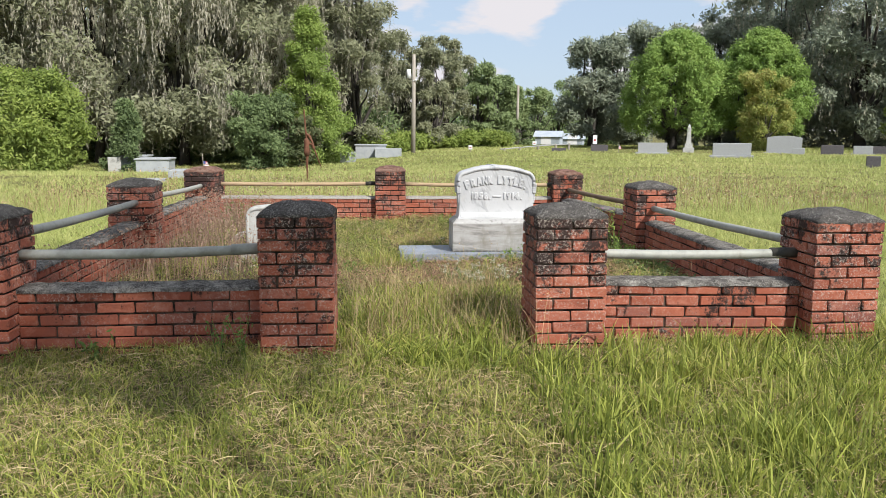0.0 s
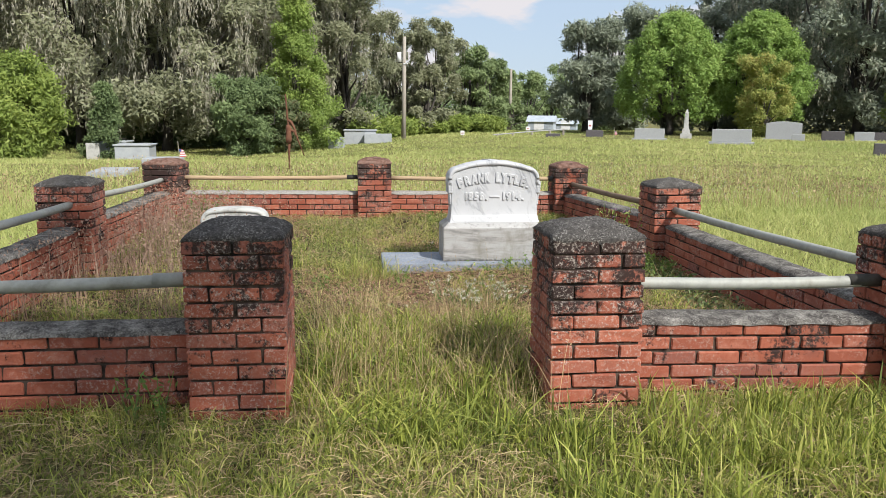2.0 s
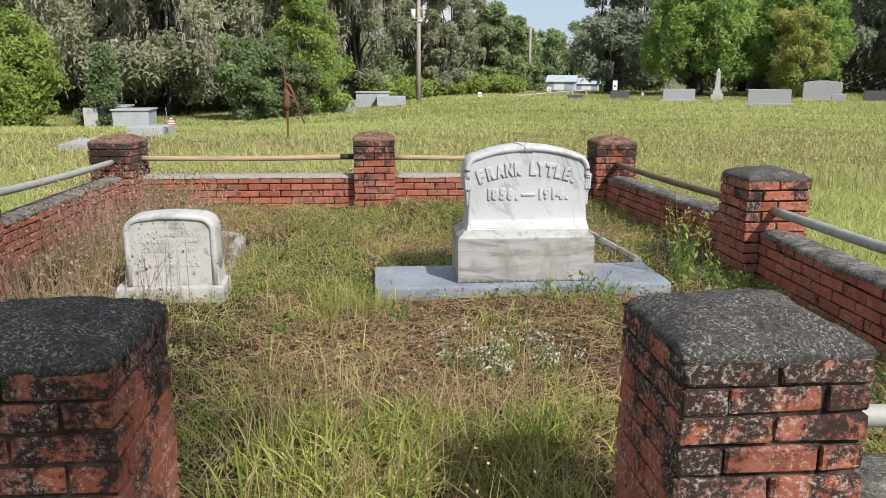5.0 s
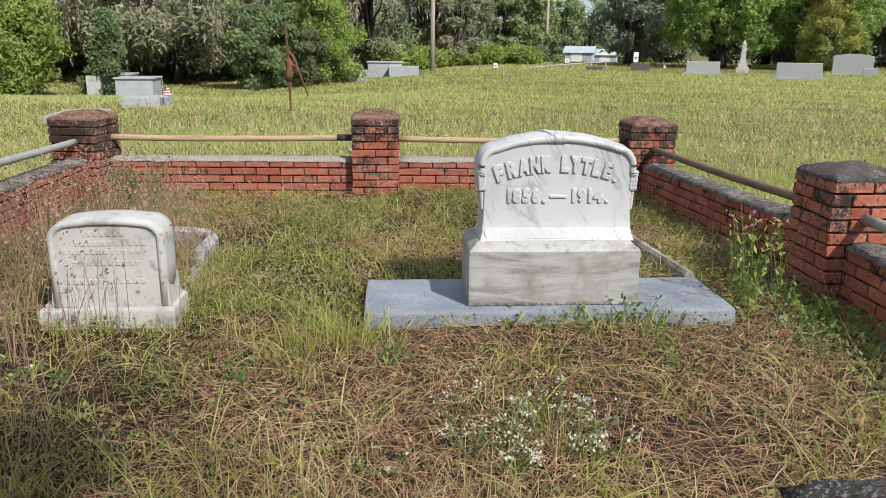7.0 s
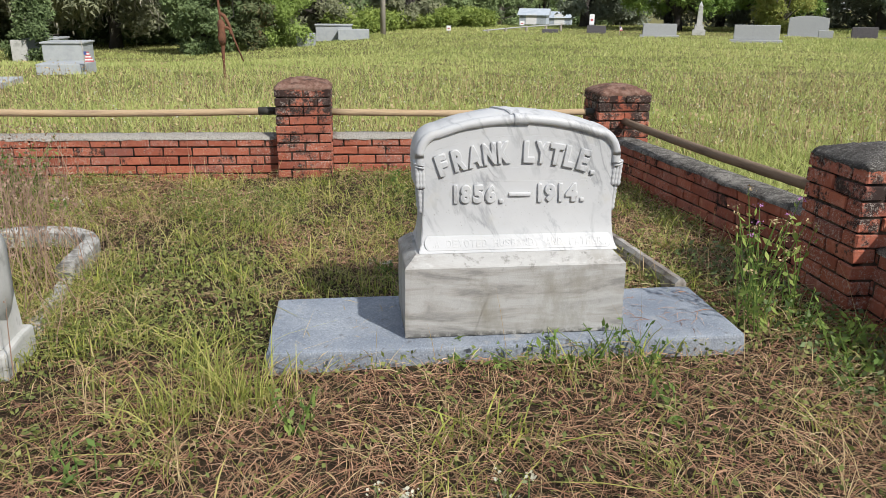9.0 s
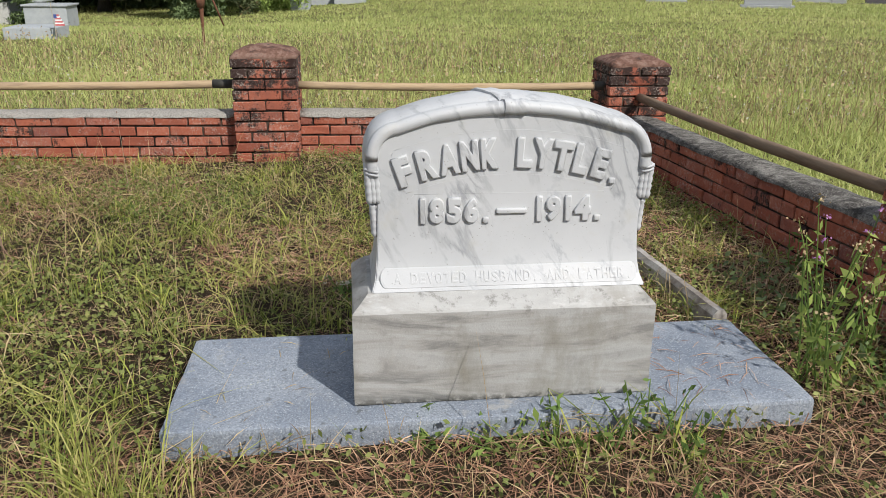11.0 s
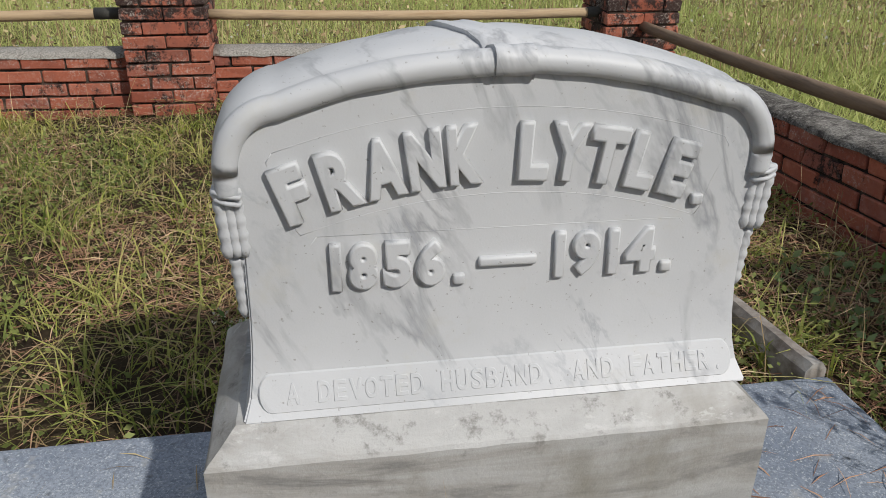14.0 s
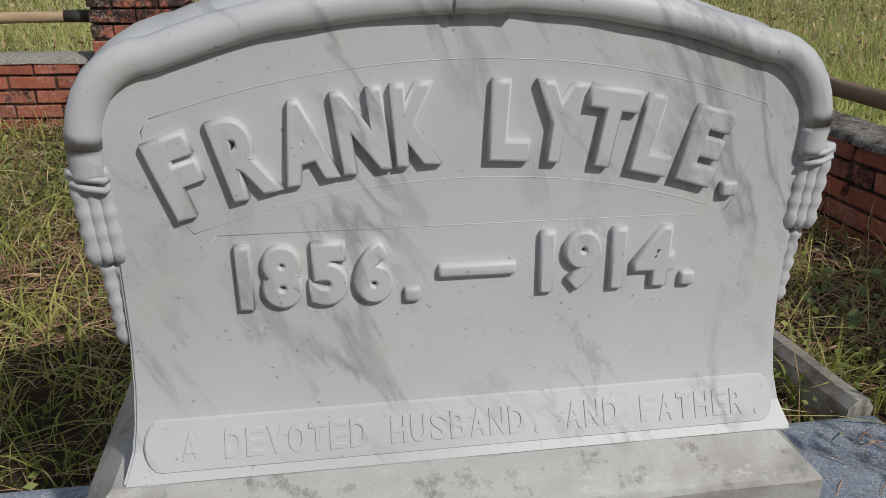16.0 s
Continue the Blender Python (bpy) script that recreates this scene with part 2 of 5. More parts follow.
KERB = plain("lichened_brown_kerb_stone", [(0.3, (0.11, 0.085, 0.065)), (0.48, (0.27, 0.24, 0.21)), (0.6, (0.38, 0.36, 0.33)), (0.75, (0.16, 0.13, 0.10))], 9, 0.9, 0, 90, 0.003)
KERB_PALE = plain("lichened_pale_kerb_stone", [(0.3, (0.07, 0.062, 0.052)), (0.42, (0.19, 0.18, 0.16)), (0.56, (0.42, 0.415, 0.395)), (0.66, (0.12, 0.105, 0.09))], 9, 0.9, 0, 90, 0.003)
GRANITE = plain("pale_grey_granite", [(0.3, (0.28, 0.29, 0.295)), (0.6, (0.38, 0.39, 0.395))], 30, 0.6, 0, 120, 0.001)
DARK_GRANITE = plain("dark_grey_granite", [(0.3, (0.07, 0.065, 0.07)), (0.6, (0.12, 0.11, 0.115))], 30, 0.5, 0, 120, 0.001)
VAULT = plain("whitewashed_vault", [(0.3, (0.29, 0.31, 0.33)), (0.6, (0.38, 0.40, 0.41)), (0.8, (0.24, 0.25, 0.25))], 3, 0.8)
BARK = plain("grey_brown_bark", [(0.3, (0.03, 0.026, 0.022)), (0.55, (0.075, 0.066, 0.058)), (0.75, (0.05, 0.043, 0.037))], 7, 0.95, 0, 30, 0.02, (2, 2, 0.5))
POLE_WOOD = plain("grey_utility_pole_wood", [(0.3, (0.26, 0.23, 0.19)), (0.6, (0.38, 0.35, 0.30))], 5, 0.9, 0, 30, 0.004, (3, 3, 0.3))
TIN = plain("pale_blue_corrugated_tin", [(0.3, (0.42, 0.48, 0.54)), (0.6, (0.55, 0.60, 0.65))], 2, 0.5, 0.3)
WHITE_PAINT = plain("white_paint", [(0.3, (0.70, 0.70, 0.70)), (0.6, (0.8, 0.8, 0.8))], 6, 0.6)
RED_PAINT = plain("faded_red_paint", [(0.3, (0.42, 0.09, 0.10)), (0.6, (0.52, 0.14, 0.14))], 6, 0.6)
BLUE_PAINT = plain("flag_blue_cloth", [(0.3, (0.04, 0.06, 0.20)), (0.6, (0.06, 0.09, 0.26))], 6, 0.8)


def ground_material():
    k = Mat("grassy_soil", 0.95, spec=0.1)
    c = k.colours(k.noise(0.7, 6, 0.65), [(0.3, (0.16, 0.18, 0.05)), (0.48, (0.27, 0.27, 0.09)), (0.6, (0.31, 0.29, 0.12)), (0.75, (0.19, 0.22, 0.06))])
    c = k.mix(k.ramp(k.noise(9, 8, 0.8), 0.40, 0.56), c, (0.08, 0.068, 0.032))
    return k.done(c, k.noise(40, 5, 0.7), 0.03, 0.8)


SOIL = ground_material()
# brown humus taken near black: shade between the blades is in the colour
THATCH = plain("gap_shaded_thatch_soil", [(0.3, (0.018, 0.013, 0.009)), (0.5, (0.042, 0.030, 0.019)), (0.7, (0.030, 0.028, 0.014))], 14, 0.95, 0, 60, 0.02, spec=0.1)
YOUNG_LEAF = leaf_material("young_tree_leaf", [(0.0, (0.14, 0.20, 0.05)), (0.5, (0.24, 0.33, 0.08)), (1.0, (0.36, 0.44, 0.12))], 0.35, 0.5)
GREEN = [(0.0, (0.055, 0.09, 0.02)), (0.4, (0.225, 0.268, 0.055)), (0.75, (0.45, 0.49, 0.105)), (1.0, (0.60, 0.53, 0.20))]
LAWN = leaf_material("fresh_grass", GREEN, 0.4, 0.9, spread=0.28)
STRAW = leaf_material("dry_straw_grass", [(0.0, (0.12, 0.08, 0.04)), (0.4, (0.36, 0.26, 0.135)), (0.8, (0.60, 0.47, 0.27)), (1.0, (0.34, 0.33, 0.12))], 0.25, 1.2, spread=0.25)
NEEDLE = leaf_material("fallen_pine_needles", [(0.0, (0.07, 0.035, 0.022)), (0.45, (0.29, 0.15, 0.09)), (0.8, (0.52, 0.32, 0.20)), (1.0, (0.68, 0.52, 0.37))], 0.0, 1.5, spread=0.3)
TUFT = leaf_material("yellowing_tussock_grass", [(0.0, (0.09, 0.13, 0.03)), (0.35, (0.28, 0.32, 0.075)), (0.65, (0.46, 0.46, 0.13)), (1.0, (0.62, 0.53, 0.24))], 0.4, 1.5, spread=0.3)
COVER = leaf_material("tiny_ground_cover_leaf", [(0.0, (0.07, 0.10, 0.03)), (0.5, (0.20, 0.24, 0.07)), (0.85, (0.36, 0.37, 0.13)), (1.0, (0.46, 0.42, 0.20))], 0.3, 1.5)
FIELD = leaf_material("yellow_green_field_grass", [(0.0, (0.24, 0.32, 0.09)), (0.4, (0.43, 0.48, 0.16)), (0.75, (0.60, 0.61, 0.24)), (1.0, (0.70, 0.63, 0.30))], 0.4, 0.12, spread=0.4)
PINKISH = leaf_material("pink_tinged_seed_grass", [(0.0, (0.24, 0.15, 0.105)), (0.5, (0.36, 0.24, 0.18)), (1.0, (0.40, 0.31, 0.20))], 0.3, 1.2)
WEED = leaf_material("broad_weed_leaf", [(0.0, (0.07, 0.13, 0.04)), (0.5, (0.15, 0.24, 0.06)), (1.0, (0.32, 0.42, 0.10))], 0.4, 2)
FRESH = leaf_material("light_green_weed_leaf", [(0.0, (0.13, 0.19, 0.05)), (0.5, (0.27, 0.36, 0.085)), (1.0, (0.44, 0.50, 0.14))], 0.4, 2)
SAGE = leaf_material("grey_green_weed_leaf", [(0.0, (0.12, 0.15, 0.07)), (0.5, (0.24, 0.27, 0.14)), (1.0, (0.36, 0.37, 0.22))], 0.3, 2)
PETAL = leaf_material("tiny_white_flower", [(0.0, (0.40, 0.40, 0.29)), (1.0, (0.68, 0.67, 0.57))], 0.2, 2)
PURPLE = leaf_material("tiny_purple_flower", [(0.0, (0.42, 0.16, 0.40)), (1.0, (0.55, 0.28, 0.52))], 0.2, 2)
OAK = leaf_material("live_oak_leaf", [(0.0, (0.17, 0.185, 0.11)), (0.5, (0.29, 0.305, 0.185)), (1.0, (0.41, 0.415, 0.265))], 0.4, 0.35)
MOSS = leaf_material("spanish_moss", [(0.0, (0.30, 0.28, 0.215)), (0.5, (0.45, 0.425, 0.335)), (1.0, (0.57, 0.54, 0.43))], 0.3, 0.5)
DARK_LEAF = leaf_material("dark_cedar_leaf", [(0.0, (0.17, 0.20, 0.15)), (0.5, (0.26, 0.295, 0.215)), (1.0, (0.37, 0.40, 0.29))], 0.3, 0.3)
BUSH_LEAF = leaf_material("deep_green_shrub_leaf", [(0.0, (0.085, 0.125, 0.055)), (0.5, (0.165, 0.225, 0.095)), (1.0, (0.26, 0.33, 0.145))], 0.3, 0.5)
LIME_LEAF = leaf_material("lime_green_leaf", [(0.0, (0.12, 0.175, 0.045)), (0.5, (0.26, 0.335, 0.08)), (1.0, (0.41, 0.47, 0.13))], 0.4, 0.5)
CLIP_LEAF = leaf_material("clipped_evergreen_leaf", [(0.0, (0.15, 0.235, 0.06)), (0.5, (0.25, 0.37, 0.095)), (1.0, (0.37, 0.47, 0.135))], 0.35, 0.5)
RUSSET_LEAF = leaf_material("russet_shrub_leaf", [(0.0, (0.085, 0.11, 0.05)), (0.6, (0.15, 0.18, 0.08)), (0.85, (0.22, 0.12, 0.07)), (1.0, (0.28, 0.15, 0.09))], 0.3, 0.9)
WOOD_LEAF = leaf_material("woodland_leaf", [(0.0, (0.13, 0.18, 0.08)), (0.5, (0.23, 0.30, 0.13)), (1.0, (0.34, 0.40, 0.18))], 0.3, 0.4)
GOLD_LEAF = leaf_material("yellowing_leaf", [(0.0, (0.20, 0.27, 0.07)), (0.5, (0.33, 0.36, 0.10)), (0.85, (0.42, 0.37, 0.12)), (1.0, (0.50, 0.31, 0.13))], 0.35, 0.5)

# ---- building blocks ----
def mesh_of(name, bm, *materials, smooth=False):
    me = bpy.data.meshes.new(name)
    bm.normal_update()
    bm.to_mesh(me)
    bm.free()
    for m in materials:
        me.materials.append(m)
    if smooth:
        me.polygons.foreach_set("use_smooth", [True] * len(me.polygons))
    return me


def part(name, bm, material, parent, label="", smooth=False):
    ob = new(name, mesh_of(name, bm, material, smooth=smooth))
    ob.parent = parent
    return tagged(ob, label)


def quick(name, verts, faces, material, parent=None, smooth=False):
    """A mesh object from number arrays; faces all have as many corners as the array has columns."""
    me = bpy.data.meshes.new(name)
    verts, faces = np.asarray(verts, np.float32), np.asarray(faces, np.int32)
    k = faces.shape[1]
    me.vertices.add(len(verts)), me.loops.add(faces.size), me.polygons.add(len(faces))
    me.vertices.foreach_set("co", verts.ravel())
    me.loops.foreach_set("vertex_index", faces.ravel())
    me.polygons.foreach_set("loop_start", np.arange(0, faces.size, k, dtype=np.int32))
    me.polygons.foreach_set("loop_total", np.full(len(faces), k, np.int32))
    me.update(calc_edges=True)
    me.materials.append(material)
    if smooth:
        me.polygons.foreach_set("use_smooth", [True] * len(me.polygons))
    ob = new(name, me)
    ob.parent = parent
    return ob


def box(bm, x0, x1, y0, y1, z0, z1, bevel=0.0, segments=2):
    m = Matrix.Translation(((x0 + x1) / 2, (y0 + y1) / 2, (z0 + z1) / 2)) @ Matrix.Diagonal((x1 - x0, y1 - y0, z1 - z0, 1))
    made = bmesh.ops.create_cube(bm, size=1, matrix=m)["verts"]
    if bevel:
        edges = list({e for v in made for e in v.link_edges})
        bmesh.ops.bevel(bm, geom=edges, offset=bevel, segments=segments, affect="EDGES", profile=0.6)
    return bm


def roughen(bm, size, amount, seed=0.0):
    for v in bm.verts:
        v.co += noise.noise_vector(v.co * size + Vector((seed, seed * 1.7, 0))) * amount


def tube(bm, points, radii, sides=10, caps=True):
    rings = []
    pts = [Vector(p) for p in points]
    for i, p in enumerate(pts):
        way = (pts[min(i + 1, len(pts) - 1)] - pts[max(i - 1, 0)]).normalized()
        q = way.to_track_quat("Z", "Y")
        r = radii[i] if isinstance(radii, (list, tuple)) else radii
        rings.append([bm.verts.new(p + q @ Vector((math.cos(a) * r, math.sin(a) * r, 0))) for a in np.linspace(0, 2 * math.pi, sides, endpoint=False)])
    for a, b in zip(rings, rings[1:]):
        for i in range(sides):
            bm.faces.new((a[i], a[(i + 1) % sides], b[(i + 1) % sides], b[i]))
    if caps:
        bm.faces.new(rings[0][::-1]), bm.faces.new(rings[-1])
    return bm


def empty(name, m, label, category, group="", kind=""):
    ob = new(name)
    ob.matrix_world = m
    ob.empty_display_size = 0.1
    return tagged(ob, label, category, group, kind)


# ---- ground ----
def smooth_step(a, b, v):
    u = np.clip((np.asarray(v, float) - a) / (b - a), 0, 1)
    return u * u * (3 - 2 * u)


def ground_z(x, y):
    x, y = np.asarray(x, float), np.asarray(y, float)
    z = 0.018 * np.sin(x * 1.3 + 0.7) * np.cos(y * 1.1) + 0.012 * np.sin(x * 3.1 + y * 2.3)
    z = z + 0.05 * np.sin(x * 0.21 + 1) * np.sin(y * 0.17) * smooth_step(11, 22, y)
    dip = 0.85 * smooth_step(20, 36, y) * (1 - smooth_step(-7.0, 9.0, x))
    return z - 0.03 - dip - 0.5 * smooth_step(58, 78, y) - 0.8 * smooth_step(58, 78, y) * smooth_step(-1.5, 3.0, x)


def make_ground():
    axis = lambda lo, hi, fine_lo, fine_hi: np.concatenate([np.linspace(lo, fine_lo, 14, endpoint=False), np.arange(fine_lo, fine_hi, 0.2), np.linspace(fine_hi, hi, 30)])
    xs, ys = axis(-900, 900, -7, 8), axis(-400, 1500, -3, 26)
    ys = np.sort(np.concatenate([ys, np.arange(27, 90, 1.5)]))
    gx, gy = np.meshgrid(xs, ys)
    v = np.stack([gx.ravel(), gy.ravel(), ground_z(gx, gy).ravel()], 1)
    n, i = len(xs), np.arange(len(xs) * len(ys)).reshape(len(ys), len(xs))
    f = np.stack([i[:-1, :-1].ravel(), i[:-1, 1:].ravel(), i[1:, 1:].ravel(), i[1:, :-1].ravel()], 1)
    return tagged(quick("ground", v, f, SOIL, smooth=True), "open cemetery ground of sandy soil under rough grass", "ground", kind="structure")


ground = make_ground()


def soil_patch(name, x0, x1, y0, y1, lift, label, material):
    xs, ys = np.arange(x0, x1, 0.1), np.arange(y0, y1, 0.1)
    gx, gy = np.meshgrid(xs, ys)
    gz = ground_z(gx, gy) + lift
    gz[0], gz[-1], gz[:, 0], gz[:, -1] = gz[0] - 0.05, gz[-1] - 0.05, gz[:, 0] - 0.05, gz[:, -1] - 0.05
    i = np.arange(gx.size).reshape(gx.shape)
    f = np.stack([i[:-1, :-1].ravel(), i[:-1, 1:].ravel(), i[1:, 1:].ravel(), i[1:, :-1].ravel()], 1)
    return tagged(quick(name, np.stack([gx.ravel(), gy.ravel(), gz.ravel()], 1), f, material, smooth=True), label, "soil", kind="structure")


# soil sheet whose colour also holds the shaded gaps in the grass
soil_patch("plot_soil", -2.3, 2.9, 4.5, 11.0, 0.008, "thatch-covered soil inside the enclosure, coloured near black with shade between the blades", THATCH)

# ---- brick enclosure ----
COURSE, JOINT = 0.068, 0.010
BL, BW, BH = 0.203, 0.098, COURSE - JOINT


def brick_mesh(seed, length=BL, material=None):
    bm = bmesh.new()
    box(bm, -length / 2, length / 2, -BW / 2, BW / 2, -BH / 2, BH / 2, 0.005, 1)
    r = random.Random(seed)
    for v in bm.verts:
        v.co += Vector((r.uniform(-1, 1), r.uniform(-1, 1), r.uniform(-1, 1))) * 0.0022
    if seed % 3 == 0:
        corner = Vector((length / 2 * r.choice((-1, 1)), BW / 2 * r.choice((-1, 1)), BH / 2 * r.choice((-1, 1))))
        for v in bm.verts:
            if (v.co - corner).length < 0.02:
                v.co *= 0.95
    return mesh_of("brick", bm, material or BRICK)


BRICKS = [brick_mesh(s) for s in range(9)]
HALVES = [brick_mesh(s + 20, BW) for s in range(5)]
PILLAR_BRICKS = [brick_mesh(s, BL, PILLAR_BRICK) for s in range(9)]
BACK_BRICKS = [brick_mesh(s, BL, BACK_BRICK) for s in range(9)]
lay = random.Random(5)


def put_brick(parent, x, y, z, turned=False, half=False, stock=None):
    ob = new("brick", lay.choice(stock or (HALVES if half else BRICKS)))
    ob.parent = parent
    turn = (90 if turned else 0) + lay.choice((0, 180)) + lay.gauss(0, 0.5)
    ob.matrix_local = pose(x + lay.gauss(0, 0.0015), y + lay.gauss(0, 0.0015), z + lay.gauss(0, 0.0012), lay.gauss(0, 0.4), lay.gauss(0, 0.4), turn)
    return ob


SIDE = 2 * BL + JOINT


def brick_pier(x, y, top, turn, label, lean=(0, 0)):
    """A pier whose front left foot is at x, y. The courses alternate, so that stretchers and headers change places."""
    m = pose(x, y, 0, 0, 0, turn) @ pose(SIDE / 2, SIDE / 2, 0, *lean)
    thing = empty("brick_pillar", m, label, "pillar", "brick pillars of the enclosure")
    h, inset = SIDE / 2, 0.012
    bm = bmesh.new()
    box(bm, -h + inset, h - inset, -h + inset, h - inset, -0.16, top - 0.012)
    part("mortar_core", bm, MORTAR, thing, "dark recessed mortar")
    count = int((top + 0.12) / COURSE) + 1
    a, b = (BL + JOINT) / 2, h - BW / 2
    for c in range(count):
        z = top - COURSE * (c + 0.5)
        spots = [(-a, -b, False), (a, -b, False), (-a, b, False), (a, b, False), (-b, 0, True), (b, 0, True)]
        for px, py, t in spots:
            if c % 2:
                px, py, t = py, px, not t
            put_brick(thing, px, py, z, t, stock=BACK_BRICKS if y > 10 else PILLAR_BRICKS)
    # the domed mortar cap
    bm, n, over = bmesh.new(), 30, 0.004
    grid = [[None] * (n + 1) for _ in range(n + 1)]
    for i in range(n + 1):
        for j in range(n + 1):
            u, v = 2 * i / n - 1, 2 * j / n - 1
            e = max(abs(u), abs(v))
            rise = 0.052 * (1 - e ** 1.8) + 0.018 * (1 - e ** 10)
            grid[i][j] = bm.verts.new(((h + over) * u, (h + over) * v, top - 0.004 + rise))
    for i in range(n):
        for j in range(n):
            bm.faces.new((grid[i][j], grid[i + 1][j], grid[i + 1][j + 1], grid[i][j + 1]))
    rim = [e for e in bm.edges if e.is_boundary]
    low = bmesh.ops.extrude_edge_only(bm, edges=rim)["geom"]
    for g in low:
        if isinstance(g, bmesh.types.BMVert):
            g.co.z -= 0.02
            g.co.x *= 0.93
            g.co.y *= 0.93
    roughen(bm, 12, 0.008, x * 3 + y)
    roughen(bm, 38, 0.005, y)
    roughen(bm, 90, 0.003, x)
    back = y > 10
    part("mortar_cap", bm, BROWN_CAP if back else CAP, thing, "domed brown weathered cap" if back else "domed mortar cap black with lichen", smooth=True)
    return thing


def low_wall(p, q, top0, top1, label, group="low brick walls"):
    """A wall two bricks thick between two piers, from p to q along its middle, with a rounded coping."""
    p, q = Vector((*p, 0)), Vector((*q, 0))
    length, turn = (q - p).length, math.degrees(math.atan2(q.y - p.y, q.x - p.x))
    slope = math.degrees(math.atan2(top1 - top0, length))
    thing = empty("low_brick_wall", Matrix.Translation(p) @ pose(0, 0, top0, 0, 0, turn) @ pose(0, 0, 0, 0, -slope, 0), label, "wall", group)
    half = BW + JOINT / 2
    bm = bmesh.new()
    box(bm, 0, length, -half + 0.012, half - 0.012, -top0 - 0.12, -0.012)
    part("mortar_core", bm, MORTAR, thing, "dark recessed mortar")
    courses = int((max(top0, top1) + 0.1) / COURSE) + 1
    for side in (-1, 1):
        for c in range(courses):
            z = -COURSE * (c + 0.5)
            x = 0.0 if c % 2 else -(BL + JOINT) / 2
            x += lay.uniform(-0.02, 0.02)
            while x < length - 0.02:
                lo, hi = max(x, 0.0), min(x + BL, length)
                if hi - lo > 0.16:
                    ob = put_brick(thing, (lo + hi) / 2, side * (half - BW / 2), z)
                    ob.scale.x = (hi - lo) / BL
                elif hi - lo > 0.04:
                    ob = put_brick(thing, (lo + hi) / 2, side * (half - BW / 2), z, half=True)
                    ob.scale.x = (hi - lo) / BW
                x += BL + JOINT
    bm, steps, prof = bmesh.new(), max(8, int(length / 0.06)), [(-half - 0.006, -0.012), (-half - 0.004, 0.006), (-half * 0.7, 0.018), (0, 0.026), (half * 0.7, 0.018), (half + 0.004, 0.006), (half + 0.006, -0.012)]
    rows = [[bm.verts.new((length * i / steps, a, b)) for a, b in prof] for i in range(steps + 1)]
    for r0, r1 in zip(rows, rows[1:]):
        for i in range(len(prof) - 1):
            bm.faces.new((r0[i], r1[i], r1[i + 1], r0[i + 1]))
    bm.faces.new([r for r in rows[0]]), bm.faces.new([r for r in rows[-1]][::-1])
    roughen(bm, 14, 0.009, p.x + p.y)
    part("mortar_coping", bm, PALE_COPING if p.y > 10 else COPING, thing, "rounded mortar coping grey with lichen", smooth=True)
    return thing


def rail(p, q, radius, material, label, sleeves=(), sleeve_material=None):
    p, q = Vector(p), Vector(q)
    thing = empty("rail_pipe", Matrix.Translation(p), label, "rail", "rails between the pillars")
    bm, n = bmesh.new(), 14
    tube(bm, [(q - p) * (i / n) + Vector((0, 0, -0.012 * math.sin(math.pi * i / n))) for i in range(n + 1)], radius, 14)
    roughen(bm, 6, 0.0018, p.x)
    part("pipe", bm, material, thing, smooth=True)
    for a, b in sleeves:
        bm = bmesh.new()
        tube(bm, [(q - p) * a, (q - p) * b], radius + 0.003, 14)
        part("end_sleeve", bm, sleeve_material or DARK_PIPE, thing, "dark iron end sleeve", smooth=True)
    return thing


S = SIDE
PIERS = {"fl": (-0.635, 4.33, 0.768, 0), "fr": (0.93, 4.33, 0.752, 0), "cr": (2.605, 4.33, 0.715, 0), "cl": (-2.40, 4.33, 0.755, 0),
         "mr": (2.645, 7.62, 0.655, 0), "ml": (-2.44, 7.42, 0.705, 3), "bl": (-2.49, 10.62, 0.665, -8), "bc": (0.04, 10.72, 0.668, 0), "br": (2.52, 10.70, 0.615, 0)}
for key, (x, y, top, turn) in PIERS.items():
    brick_pier(x, y, top, turn, {"f": "weathered red brick gate pillar with mortar cap", "c": "mould-stained red brick corner pillar with mortar cap",
                                 "m": "red brick pillar midway along the side wall", "b": "red brick pillar in the back wall"}[key[0]])
mid = lambda key: (PIERS[key][0] + S / 2, PIERS[key][1] + S / 2)
WALLS = [((-2.40 + S, 4.565), (-0.635, 4.565), 0.335, 0.335, "low weathered brick front wall with lichened coping"),
         ((0.93 + S, 4.565), (2.605, 4.565), 0.335, 0.315, "low weathered brick front wall with grey coping"),
         ((2.82, 4.33 + S), (2.85, 7.62), 0.315, 0.31, "low brick side wall stained black with mould"),
         ((2.85, 7.62 + S), (2.74, 10.70), 0.33, 0.26, "low brick side wall stained black with mould"),
         ((-2.21, 4.33 + S), (-2.23, 7.42), 0.35, 0.36, "low brick side wall behind tall grass"),
         ((-2.24, 7.42 + S), (-2.28, 10.60), 0.36, 0.32, "low brick side wall behind tall grass"),
         ((-2.49 + S, 10.90), (0.04, 10.92), 0.30, 0.285, "low red brick back wall with pale coping"),
         ((0.04 + S, 10.92), (2.52, 10.90), 0.285, 0.27, "low red brick back wall with pale coping")]
for w in WALLS:
    low_wall(*w)
rail((-2.0, 4.56, 0.53), (-0.62, 4.56, 0.552), 0.029, PIPE, "weathered grey metal rail pipe between brick pillars", [(0.86, 1.0)], PIPE)
rail((1.33, 4.56, 0.505), (2.66, 4.56, 0.497), 0.029, PIPE, "weathered grey metal rail pipe between brick pillars", [(0.84, 1.0)])
rail((2.70, 4.70, 0.545), (2.83, 7.66, 0.455), 0.029, PIPE, "weathered grey metal rail pipe between brick pillars")
